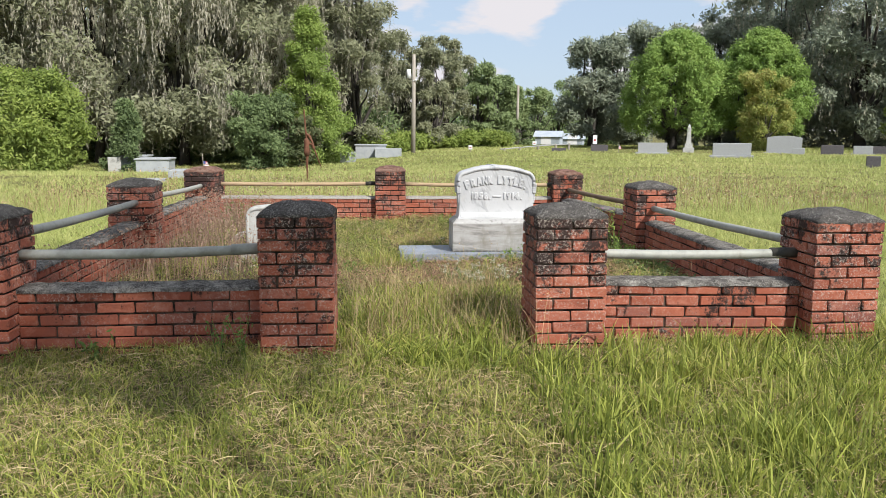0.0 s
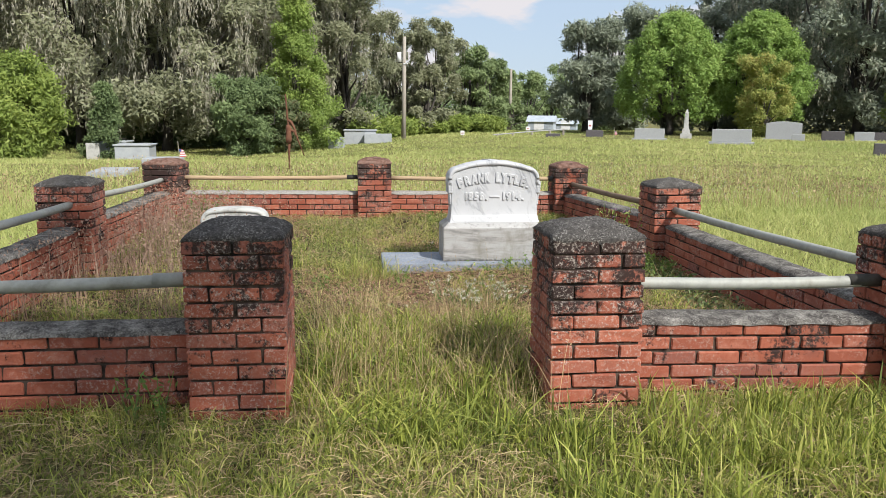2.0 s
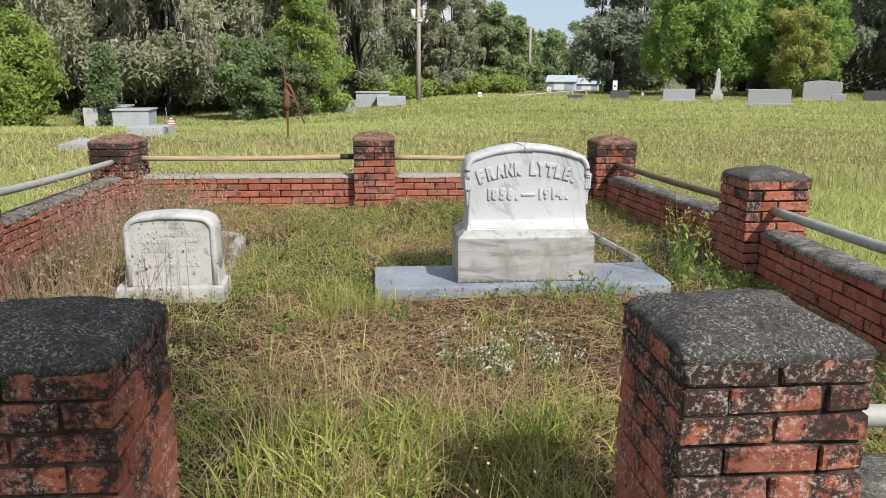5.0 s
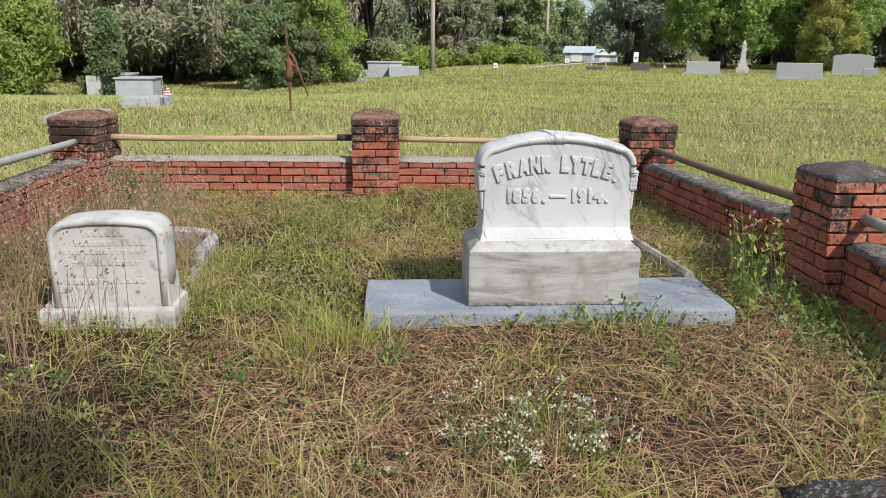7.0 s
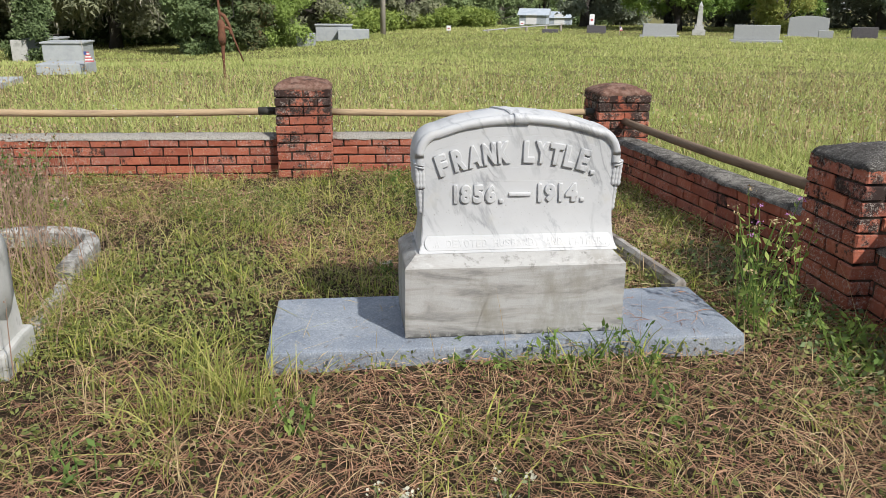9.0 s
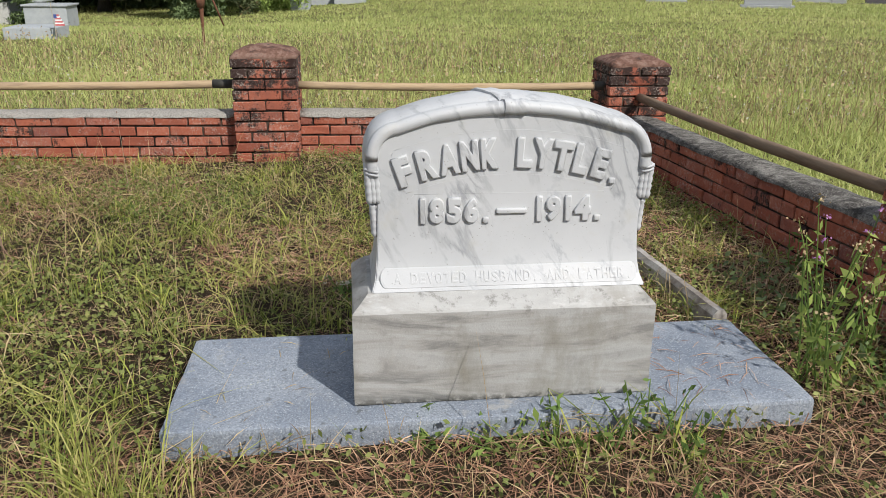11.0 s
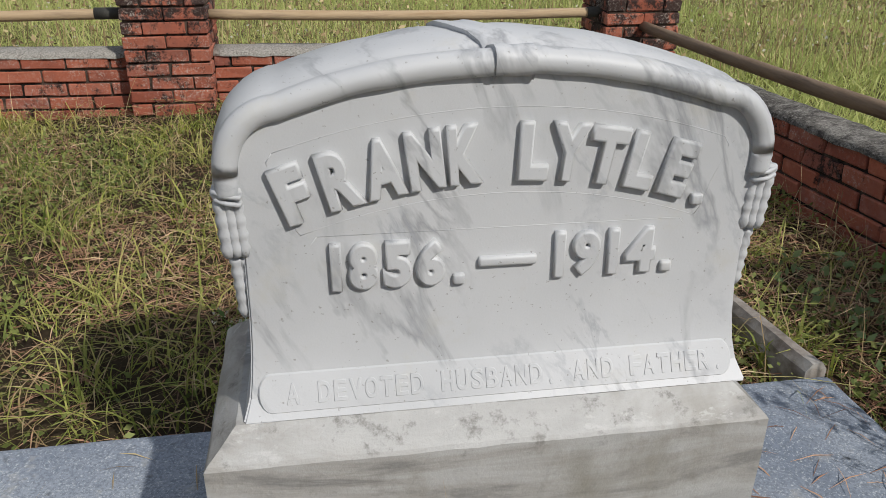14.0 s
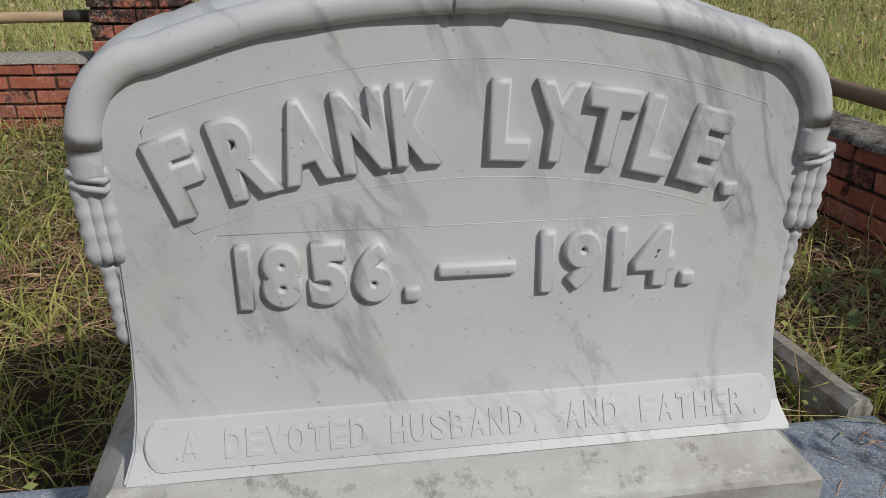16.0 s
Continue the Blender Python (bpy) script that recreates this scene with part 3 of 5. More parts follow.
rail((2.74, 8.0, 0.475), (2.735, 10.76, 0.405), 0.028, WOOD_DARK, "dark weathered wooden rail pole between brick pillars")
rail((-2.15, 4.70, 0.61), (-2.19, 7.46, 0.55), 0.030, PIPE, "weathered grey metal rail pipe between brick pillars")
rail((-2.16, 7.78, 0.575), (-2.27, 10.68, 0.475), 0.028, PIPE, "weathered grey metal rail pipe between brick pillars")
rail((-2.12, 10.84, 0.49), (0.06, 10.84, 0.488), 0.026, WOOD, "pale weathered wooden rail pole in iron sleeve", [(0.93, 1.0)])
rail((0.43, 10.84, 0.478), (2.56, 10.84, 0.465), 0.026, WOOD, "pale weathered wooden rail pole in iron sleeve", [(0.95, 1.0)])

# ---- the large marble headstone ----
FACE = 7.60


def letter_mesh(text, size, depth, bevel, weight):
    cu = bpy.data.curves.new("letter", "FONT")
    cu.body, cu.size, cu.extrude, cu.bevel_depth, cu.bevel_resolution, cu.offset = text, size, depth, bevel, 2, weight
    cu.resolution_u = 4
    ob = new("letter", cu)
    me = bpy.data.meshes.new_from_object(ob.evaluated_get(bpy.context.evaluated_depsgraph_get()))
    bpy.data.objects.remove(ob)
    bpy.data.curves.remove(cu)
    return me


def cut_letter(parent, ch, x, z, tilt, height, width, material, depth=0.007, bevel=0.0048, weight=0.0040, y=FACE, name="raised_letter"):
    """One raised character whose foot's middle stands at x, z on the stone's face."""
    me = letter_mesh(ch, height / 0.70, depth, bevel, weight)
    co = np.empty(len(me.vertices) * 3, np.float32)
    me.vertices.foreach_get("co", co)
    co = co.reshape(-1, 3)
    lo, hi = co.min(0), co.max(0)
    if width:
        co[:, 0] = (co[:, 0] - (lo[0] + hi[0]) / 2) * width / (hi[0] - lo[0])
    else:
        co[:, 0] -= (lo[0] + hi[0]) / 2
    if ch not in ".-":
        co[:, 1] = (co[:, 1] - lo[1]) * height / (hi[1] - lo[1])
    me.vertices.foreach_set("co", co.ravel())
    me.update()
    me.materials.append(material)
    ob = new(name, me)
    ob.parent = parent
    ob.matrix_local = Matrix.Translation((x, y, z)) @ pose(0, 0, 0, 0, -tilt, 0) @ pose(0, 0, 0, 90, 0, 0)
    return ob


def arch_path(x0, x1, z_low, z_shoulder, z_top, corner, n=40):
    """Points up the left side, round the shoulder, over the arch and down the right side."""
    cx, hw = (x0 + x1) / 2, (x1 - x0) / 2
    rise = z_top - z_shoulder
    arch = lambda u: z_top - rise * abs(u) ** 2.1
    pts = [(x0, z_low), (x0, (z_low + z_shoulder) / 2)]
    u0 = 1 - corner / hw
    za = arch(u0)
    for i in range(9):
        a = math.pi / 2 * i / 8
        pts.append((x0 + corner * (1 - math.cos(a)), z_shoulder - corner * 0.75 + (za - z_shoulder + corner * 0.75) * math.sin(a)))
    for i in range(1, n):
        u = -u0 + 2 * u0 * i / n
        pts.append((cx + hw * u, arch(u)))
    return pts + [(2 * cx - x, z) for x, z in reversed(pts[:11])]


def main_headstone():
    stone = empty("headstone", pose(1.205, 7.70, 0.05), "large white marble headstone with carved drapery, raised lettering", "headstone")
    inv = stone.matrix_world.inverted()

    def add(name, bm, material, label="", smooth=False, parent=None):
        ob = part(name, bm, material, parent or stone, label, smooth)
        if not parent:
            ob.matrix_local = inv
        return ob

    # block below, with sloped shoulders
    bm, x0, x1, y0, y1 = bmesh.new(), 0.778, 1.628, 7.505, 7.90
    rings, nx, ny = [], 24, 10
    for z, i in ((0.05, 0.004), (0.053, 0.0), (0.10, 0.0), (0.18, 0.0), (0.26, 0.0), (0.328, 0.0), (0.334, 0.004), (0.353, 0.024), (0.372, 0.045)):
        xa, xb, ya, yb = x0 + i, x1 - i, y0 + i, y1 - i
        loop = [(xa + (xb - xa) * k / nx, ya) for k in range(nx)] + [(xb, ya + (yb - ya) * k / ny) for k in range(ny)]
        loop += [(xb - (xb - xa) * k / nx, yb) for k in range(nx)] + [(xa, yb - (yb - ya) * k / ny) for k in range(ny)]
        rings.append([bm.verts.new((px, py, z)) for px, py in loop])
    for r0, r1 in zip(rings, rings[1:]):
        for k in range(len(r0)):
            j = (k + 1) % len(r0)
            bm.faces.new((r0[k], r0[j], r1[j], r1[k]))
    bm.faces.new(rings[-1]), bm.faces.new(rings[0][::-1])
    roughen(bm, 24, 0.0022, 1.0)
    add("base_block", bm, GREY_MARBLE, "grey-banded marble base with stained face")

    # die: an upright slab with an arched head and a flared foot
    cx = 1.219
    prof = arch_path(0.853, 2 * cx - 0.853, 0.5, 0.775, 0.872, 0.05)
    levels = [(0.371, 0.020, 0.052), (0.382, 0.016, 0.042), (0.40, 0.010, 0.028), (0.43, 0.006, 0.016), (0.47, 0.003, 0.008), (0.52, 0.001, 0.003)]
    bm = bmesh.new()
    left = [(0.853 - dx, z, -dy) for z, dx, dy in levels]
    front = left + [(x, z, 0.0) for x, z in prof[1:-1]] + [(2 * cx - x, z, dy) for x, z, dy in reversed(left)]
    n = len(front)
    f = [bm.verts.new((x, FACE + dy, z)) for x, z, dy in front]
    b = [bm.verts.new((x, 7.80 - dy, z)) for x, z, dy in front]
    for i in range(n // 2):
        j = n - 1 - i
        if j - i > 2:
            bm.faces.new((f[i], f[j], f[j - 1], f[i + 1])), bm.faces.new((b[j], b[i], b[i + 1], b[j - 1]))
        elif j - i == 2:
            bm.faces.new((f[i], f[j], f[i + 1])), bm.faces.new((b[j], b[i], b[i + 1]))
    for i in range(n - 1):
        bm.faces.new((f[i], f[i + 1], b[i + 1], b[i]))
    bm.faces.new((f[0], b[0], b[-1], f[-1]))
    bmesh.ops.recalc_face_normals(bm, faces=bm.faces[:])
    bmesh.ops.bevel(bm, geom=[e for e in bm.edges if e.calc_face_angle(0) > 1.0], offset=0.003, segments=2, affect="EDGES")
    for fc in bm.faces:
        fc.smooth = True
    for e in bm.edges:
        e.smooth = e.calc_face_angle(0) < 0.22
    die = add("die", bm, MARBLE, "veined white marble die with arched head")

    # drapery thrown over the head: a soft roll that runs along the arch
    path = arch_path(0.843, 1.588, 0.70, 0.785, 0.866, 0.07, 56)
    ends = [0.702, 0.708, 0.716, 0.726, 0.738]
    path = [(path[0][0], z) for z in ends] + path[2:-2] + [(path[-1][0], z) for z in reversed(ends)]
    cross = [(0.002, -0.014), (-0.007, -0.013), (-0.013, -0.007), (-0.016, 0.002), (-0.014, 0.010), (-0.007, 0.017), (0.006, 0.020), (0.018, 0.016), (0.026, 0.009), (0.038, 0.018), (0.075, 0.026), (0.13, 0.026), (0.175, 0.024), (0.198, 0.016), (0.204, 0.0), (0.198, -0.014), (0.18, -0.019)]
    bm, rows = bmesh.new(), []
    for i, (x, z) in enumerate(path):
        a, c = path[max(i - 1, 0)], path[min(i + 1, len(path) - 1)]
        t = Vector((c[0] - a[0], c[1] - a[1])).normalized()
        out = Vector((-t.y, t.x))
        near_end = min(i, len(path) - 1 - i)
        slim = (0.84, 0.92, 0.90, 0.97, 0.96)[near_end] if near_end < 5 else 1.0
        rows.append([bm.verts.new((x + out.x * (r * slim if r > 0 else r), FACE + (y * slim if y < 0 else y), z + out.y * r - (0.012 * min(1.0, max(0.0, y) / 0.1) if near_end < 5 else 0))) for y, r in cross])
    for r0, r1 in zip(rows, rows[1:]):
        for i in range(len(cross)):
            bm.faces.new((r0[i], r0[(i + 1) % len(cross)], r1[(i + 1) % len(cross)], r1[i]))
    bm.faces.new(rows[0]), bm.faces.new(rows[-1][::-1])
    bmesh.ops.recalc_face_normals(bm, faces=bm.faces[:])
    roughen(bm, 14, 0.003, 2.0)
    drape = add("drapery_roll", bm, MARBLE, "carved drapery roll over the arch", True)

    # gathered knot, ribbed fringe and tassel at both sides
    for s in (-1, 1):
        edge = cx + s * (cx - 0.853)
        for k in range(2):
            bm = bmesh.new()
            z = 0.708 - 0.010 * k
            tube(bm, [(edge - s * 0.004, FACE + 0.004, z - 0.008), (edge - s * 0.002, FACE - 0.009, z - 0.007), (edge + s * 0.014, FACE - 0.012, z - 0.003), (edge + s * 0.027, FACE - 0.007, z), (edge + s * 0.028, FACE + 0.06, z - 0.006), (edge + s * 0.027, FACE + 0.19, z - 0.010)], 0.0034, 8)
            add("cord", bm, MARBLE, "carved twisted cord", True, drape)
        for name, za, zb, off, ys in (("fringe", 0.712, 0.612, 0.025, np.arange(FACE + 0.002, FACE + 0.185, 0.015)), ("tassel", 0.608, 0.515, 0.012, np.arange(FACE + 0.012, FACE + 0.11, 0.014))):
            cols = [(edge + s * off, y) for y in ys] + [(edge + s * (off - 0.011 * j), ys[0] + 0.001 * j) for j in ((1, 2) if name == "fringe" else (1,))]
            for px, y in cols:
                bm = bmesh.new()
                zs = np.linspace(za, zb, 15)
                tube(bm, [(px - s * 0.006 * (za - z) / (za - zb), y, z) for z in zs], [0.0092 + 0.0016 * math.sin(i * 2.2) for i in range(14)] + [0.006], 8)
                add(name, bm, MARBLE, "carved ribbed " + name, True, drape)

    # the flat ribbon that wraps the roll in the middle of the arch and crosses the top
    bm, rows = bmesh.new(), []
    strap = [(y - (0.0045 if y < 0.01 else 0.0), r + (0.005 if r > -0.005 else 0.0)) for y, r in cross[:14]]
    for px in np.linspace(1.190, 1.243, 7):
        lift = 0.0012 * math.sin((px - 1.190) * 170)
        rows.append([bm.verts.new((px - max(0.0, y) * 0.30, FACE + y - lift, 0.8655 + r + lift)) for y, r in strap])
    for r0, r1 in zip(rows, rows[1:]):
        for i in range(len(strap) - 1):
            bm.faces.new((r0[i], r0[i + 1], r1[i + 1], r1[i]))
    rim = bmesh.ops.extrude_edge_only(bm, edges=[e for e in bm.edges if e.is_boundary])["geom"]
    for v in rim:
        if isinstance(v, bmesh.types.BMVert):
            v.co.z -= 0.008
            v.co.y += 0.006
    bmesh.ops.recalc_face_normals(bm, faces=bm.faces[:])
    for e in bm.edges:
        e.smooth = e.calc_face_angle(0) < 0.7
    add("ribbon", bm, MARBLE, "carved ribbon crossing the top", True)

    # raised motto band along the foot, and thin frames round the lettering
    bm = bmesh.new()
    x0, x1, z0, z1 = 0.856, 1.584, 0.381, 0.432
    pts = []
    for cxr, s in ((x1 - 0.018, 0), (x0 + 0.018, 1)):
        for a in np.linspace(-90, 90, 9):
            a = radians(a + 180 * s)
            pts.append((cxr + 0.018 * math.cos(a), (z0 + z1) / 2 + (z1 - z0) / 2 * math.sin(a)))
    lower = lambda z: -0.041 + 0.027 * min(1, max(0, (z - z0) / (z1 - z0)))
    fr = [bm.verts.new((x, FACE + lower(z) - 0.0035, z)) for x, z in pts]
    bk = [bm.verts.new((x, FACE + 0.03, z)) for x, z in pts]
    bm.faces.new(fr)
    for i in range(len(pts)):
        bm.faces.new((fr[i], bk[i], bk[(i + 1) % len(pts)], fr[(i + 1) % len(pts)]))
    bmesh.ops.recalc_face_normals(bm, faces=bm.faces[:])
    bmesh.ops.bevel(bm, geom=[e for e in bm.edges if all(v in fr for v in e.verts)], offset=0.002, segments=1, affect="EDGES")
    band = add("motto_band", bm, MARBLE, "raised band with worn motto")

    # the arched name, the years and the motto
    R, zc = 0.872, 0.706 - 0.872
    def on_arc(ch, x, w, h=0.084):
        a = math.asin((x - 1.215) / R)
        cut_letter(die, ch, 1.215 + R * math.sin(a), zc + R * math.cos(a), math.degrees(-a), h, w, MARBLE, 0.0055)
    for ch, x, w in (("F", 0.938, 0.044), ("R", 0.998, 0.052), ("A", 1.052, 0.056), ("N", 1.106, 0.050), ("K", 1.158, 0.048), ("L", 1.249, 0.044), ("Y", 1.296, 0.056),
                     ("T", 1.348, 0.056), ("L", 1.400, 0.044), ("E", 1.451, 0.044)):
        on_arc(ch, x, w)
    for ch, x, w in (("1", 0.976, 0.016), ("8", 1.014, 0.043), ("5", 1.062, 0.042), ("6", 1.109, 0.043),
                     ("1", 1.298, 0.016), ("9", 1.338, 0.043), ("1", 1.379, 0.016), ("4", 1.421, 0.048)):
        cut_letter(die, ch, x, 0.553, 0, 0.073, w, MARBLE, 0.0055)
    bm = bmesh.new()
    box(bm, 1.178, 1.264, FACE - 0.009, FACE + 0.004, 0.578, 0.593, 0.004, 2)
    add("dash", bm, MARBLE, "", True, die)
    for px, pz in ((1.498, 0.661), (1.150, 0.556), (1.464, 0.556)):
        bm = bmesh.new()
        box(bm, px - 0.009, px + 0.009, FACE - 0.009, FACE + 0.004, pz - 0.004, pz + 0.013, 0.004, 2)
        add("full_stop", bm, MARBLE, "", True, die)
    motto = "A DEVOTED HUSBAND. AND FATHER."
    for i, ch in enumerate(motto):
        if ch != " ":
            ob = cut_letter(band, ch, 0.905 + i * 0.0226, 0.391, 0, 0.031, 0.0185 if ch not in "." else 0.004, MARBLE, 0.0008, 0.0008, 0.0006, FACE - 0.0385, "motto_letter")
            ob.matrix_basis = ob.matrix_basis @ pose(0, 0, 0, -27, 0, 0)
    # hairline frames
    def frame_line(points, name="carved_frame"):
        bm = bmesh.new()
        tube(bm, [(x, FACE + 0.0002, z) for x, z in points], 0.0006, 6)
        add(name, bm, MARBLE, "", True, die)
    arc = lambda r, a0, a1: [(1.215 + r * math.sin(radians(a)), zc + r * math.cos(radians(a))) for a in np.linspace(a0, a1, 24)]
    frame_line(arc(R + 0.103, -18.8, 18.8))
    frame_line(arc(R - 0.018, -19.5, 19.5))
    frame_line([(0.952, 0.636), (1.478, 0.636)])
    frame_line([(0.958, 0.540), (1.472, 0.540)])
    for s in (-1, 1):
        turned = lambda pts: [(1.215 + s * (x - 1.215), z) for x, z in pts]
        frame_line(turned([(0.901, 0.757), (0.893, 0.745), (0.895, 0.73), (0.912, 0.69), (0.921, 0.655), (0.930, 0.640)]))
        frame_line(turned([(0.952, 0.636), (0.940, 0.620), (0.924, 0.600), (0.920, 0.588), (0.924, 0.574), (0.942, 0.556), (0.958, 0.540)]))
    return stone


main_headstone()


def bevelled_stone(name, x0, x1, y0, y1, z0, z1, material, label, category, bevel=0.01, rough=0.003, turn=0.0, cuts=6):
    bm = bmesh.new()
    w, d = (x1 - x0) / 2, (y1 - y0) / 2
    box(bm, -w, w, -d, d, 0, z1 - z0, bevel, 2)
    bmesh.ops.subdivide_edges(bm, edges=[e for e in bm.edges if e.calc_length() > 0.15], cuts=cuts, use_grid_fill=True)
    roughen(bm, 9, rough, x0)
    ob = new(name, mesh_of(name, bm, material))
    ob.matrix_world = pose((x0 + x1) / 2, (y0 + y1) / 2, z0, 0, 0, turn)
    return tagged(ob, label, category)


bevelled_stone("grave_slab", 0.262, 2.105, 7.415, 7.975, -0.10, 0.05, SLAB, "broad blue-grey stone slab under the large headstone", "slab", 0.012, 0.004)


def kerb(name, points, width, height, z0, material, label):
    """A low kerb swept along a plan line."""
    bm, rows = bmesh.new(), []
    h = width / 2
    prof = [(-h, 0), (-h, height - 0.02), (-h + 0.015, height), (h - 0.015, height), (h, height - 0.02), (h, 0)]
    for i, (x, y) in enumerate(points):
        a, c = Vector(points[max(i - 1, 0)]), Vector(points[min(i + 1, len(points) - 1)])
        t = (c - a).normalized()
        rows.append([bm.verts.new((x - t.y * o, y + t.x * o, z0 + z)) for o, z in prof])
    for r0, r1 in zip(rows, rows[1:]):
        for i in range(len(prof) - 1):
            bm.faces.new((r0[i], r0[i + 1], r1[i + 1], r1[i]))
    bm.faces.new(rows[0]), bm.faces.new(rows[-1][::-1])
    bmesh.ops.recalc_face_normals(bm, faces=bm.faces[:])
    roughen(bm, 12, 0.004, width)
    ob = new(name, mesh_of(name, bm, material))
    return tagged(ob, label, "kerb")


line = lambda a, b, n=14: [(a[0] + (b[0] - a[0]) * i / n, a[1] + (b[1] - a[1]) * i / n) for i in range(n + 1)]
corner = lambda cx, cy, r, a0, a1: [(cx + r * math.cos(radians(a)), cy + r * math.sin(radians(a))) for a in np.linspace(a0, a1, 10)]
kerb("grave_kerb", line((2.075, 7.98), (1.97, 9.05)), 0.055, 0.14, -0.06, KERB, "lichened marble grave kerb behind the slab")
kerb("grave_kerb", line((-0.70, 7.75), (-0.775, 8.45)), 0.07, 0.062, -0.05, KERB_PALE, "sunken side of a marble grave kerb")
kerb("grave_kerb", line((-0.78, 8.47), (-0.785, 8.72), 4) + corner(-1.065, 8.86, 0.28, 0, 90) + line((-1.08, 9.14), (-1.18, 9.14), 4) + corner(-1.20, 8.86, 0.28, 90, 180) + line((-1.48, 8.75), (-1.47, 8.45), 4),
     0.085, 0.125, -0.05, KERB_PALE, "horseshoe-shaped white marble grave kerb")


def small_headstone():
    thing = empty("headstone", pose(-0.935, 7.56, 0), "small worn white marble headstone with rounded shoulders", "headstone")
    bm = bmesh.new()
    box(bm, -0.325, 0.300, -0.15, 0.15, -0.08, 0.085, 0.012, 2)
    bmesh.ops.subdivide_edges(bm, edges=[e for e in bm.edges if e.calc_length() > 0.15], cuts=5, use_grid_fill=True)
    roughen(bm, 10, 0.006)
    part("plinth", bm, WHITE_STONE, thing, "rough marble plinth")
    path = arch_path(-0.258, 0.258, 0.085, 0.475, 0.502, 0.09)
    path = [(-0.274, 0.085)] + path[1:-1] + [(0.274, 0.085)]
    bm = bmesh.new()
    f, b = [bm.verts.new((x, -0.10, z)) for x, z in path], [bm.verts.new((x, 0.11, z)) for x, z in path]
    bm.faces.new(f), bm.faces.new(b[::-1])
    for i in range(len(path)):
        j = (i + 1) % len(path)
        bm.faces.new((f[i], b[i], b[j], f[j]))
    bmesh.ops.recalc_face_normals(bm, faces=bm.faces[:])
    part("tablet", bm, WHITE_STONE, thing, "worn inscribed marble tablet")
    roll = arch_path(-0.254, 0.254, 0.09, 0.478, 0.505, 0.09)
    bm, rows = bmesh.new(), []
    cross = [(-0.098, -0.024), (-0.108, -0.020), (-0.113, -0.006), (-0.105, 0.008), (-0.06, 0.012), (0.0, 0.014), (0.06, 0.012), (0.112, 0.008), (0.116, -0.004), (0.108, -0.02)]
    for i, (x, z) in enumerate(roll):
        a, c = roll[max(i - 1, 0)], roll[min(i + 1, len(roll) - 1)]
        t = Vector((c[0] - a[0], c[1] - a[1])).normalized()
        rows.append([bm.verts.new((x - t.y * r, y, z + t.x * r)) for y, r in cross])
    for r0, r1 in zip(rows, rows[1:]):
        for i in range(len(cross)):
            k = (i + 1) % len(cross)
            bm.faces.new((r0[i], r0[k], r1[k], r1[i]))
    bm.faces.new(rows[0]), bm.faces.new(rows[-1][::-1])
    bmesh.ops.recalc_face_normals(bm, faces=bm.faces[:])
    part("drapery_roll", bm, WHITE_STONE, thing, "rounded roll over the tablet", True)
    # worn lettering as plain bars
    r = random.Random(3)
    for z, w, x0 in ((0.43, 0.16, -0.08), (0.385, 0.30, -0.14), (0.345, 0.36, -0.20), (0.29, 0.30, -0.16), (0.20, 0.34, -0.19)):
        x = x0
        while x < x0 + w:
            lw = r.uniform(0.012, 0.024)
            bm = bmesh.new()
            box(bm, x, x + lw, -0.1035, -0.098, z, z + 0.022, 0.001, 1)
            part("worn_letter", bm, WHITE_STONE, thing)
            x += lw + 0.012
    thing.matrix_world = pose(-0.935, 7.56, 0, 0, 0, 1.5)
    return thing


small_headstone()

# ---- far graves and objects ----
def flat_stone(name, x, y, w, d, h, material, label, turn=-16, taper=0.0, base=0.0, group="far headstones", category="headstone", peak=0.0):
    z = float(ground_z(x, y)) - 0.03
    thing = empty(name, pose(x, y, z, 0, 0, turn), label, category, group)
    bm = bmesh.new()
    n = 8
    top = [(-w / 2 + w * i / n, h + peak * (1 - (2 * i / n - 1) ** 2) - peak) for i in range(n + 1)]
    pts = [(-w / 2 - taper, base)] + top + [(w / 2 + taper, base)]
    f, b = [bm.verts.new((px, -d / 2, pz)) for px, pz in pts], [bm.verts.new((px, d / 2, pz)) for px, pz in pts]
    bm.faces.new(f), bm.faces.new(b[::-1])
    for i in range(len(pts)):
        j = (i + 1) % len(pts)
        bm.faces.new((f[i], b[i], b[j], f[j]))
    bmesh.ops.recalc_face_normals(bm, faces=bm.faces[:])
    bmesh.ops.bevel(bm, geom=[e for e in bm.edges if e.calc_face_angle(0) > 0.8], offset=0.012, segments=1, affect="EDGES")
    part("tablet", bm, material, thing)
    if base:
        bm = bmesh.new()
        box(bm, -w / 2 - 0.12, w / 2 + 0.12, -d / 2 - 0.08, d / 2 + 0.08, 0, base, 0.012, 1)
        part("plinth", bm, material, thing)
    return thing


flat_stone("headstone", 16.0, 33.8, 1.62, 0.30, 0.66, GRANITE, "wide pale granite headstone in mown grass", -24, base=0.12)
flat_stone("headstone", 22.2, 40.7, 1.75, 0.30, 1.02, GRANITE, "tall wide pale granite headstone with sloped top", -26, base=0.12, peak=0.10)
flat_stone("headstone", 14.4, 39.4, 1.45, 0.35, 0.62, GRANITE, "grey granite headstone with polished panel", -18, base=0.14)
flat_stone("headstone", 23.6, 38.5, 1.05, 0.3, 0.55, DARK_GRANITE, "dark granite headstone in the shade", -28, base=0.1)
flat_stone("headstone", 25.4, 38.7, 0.9, 0.3, 0.50, GRANITE, "low grey headstone in the shade", -28, base=0.1)
flat_stone("headstone", 26.6, 38.9, 0.9, 0.3, 0.45, DARK_GRANITE, "low dark headstone in the shade", -28, base=0.1)
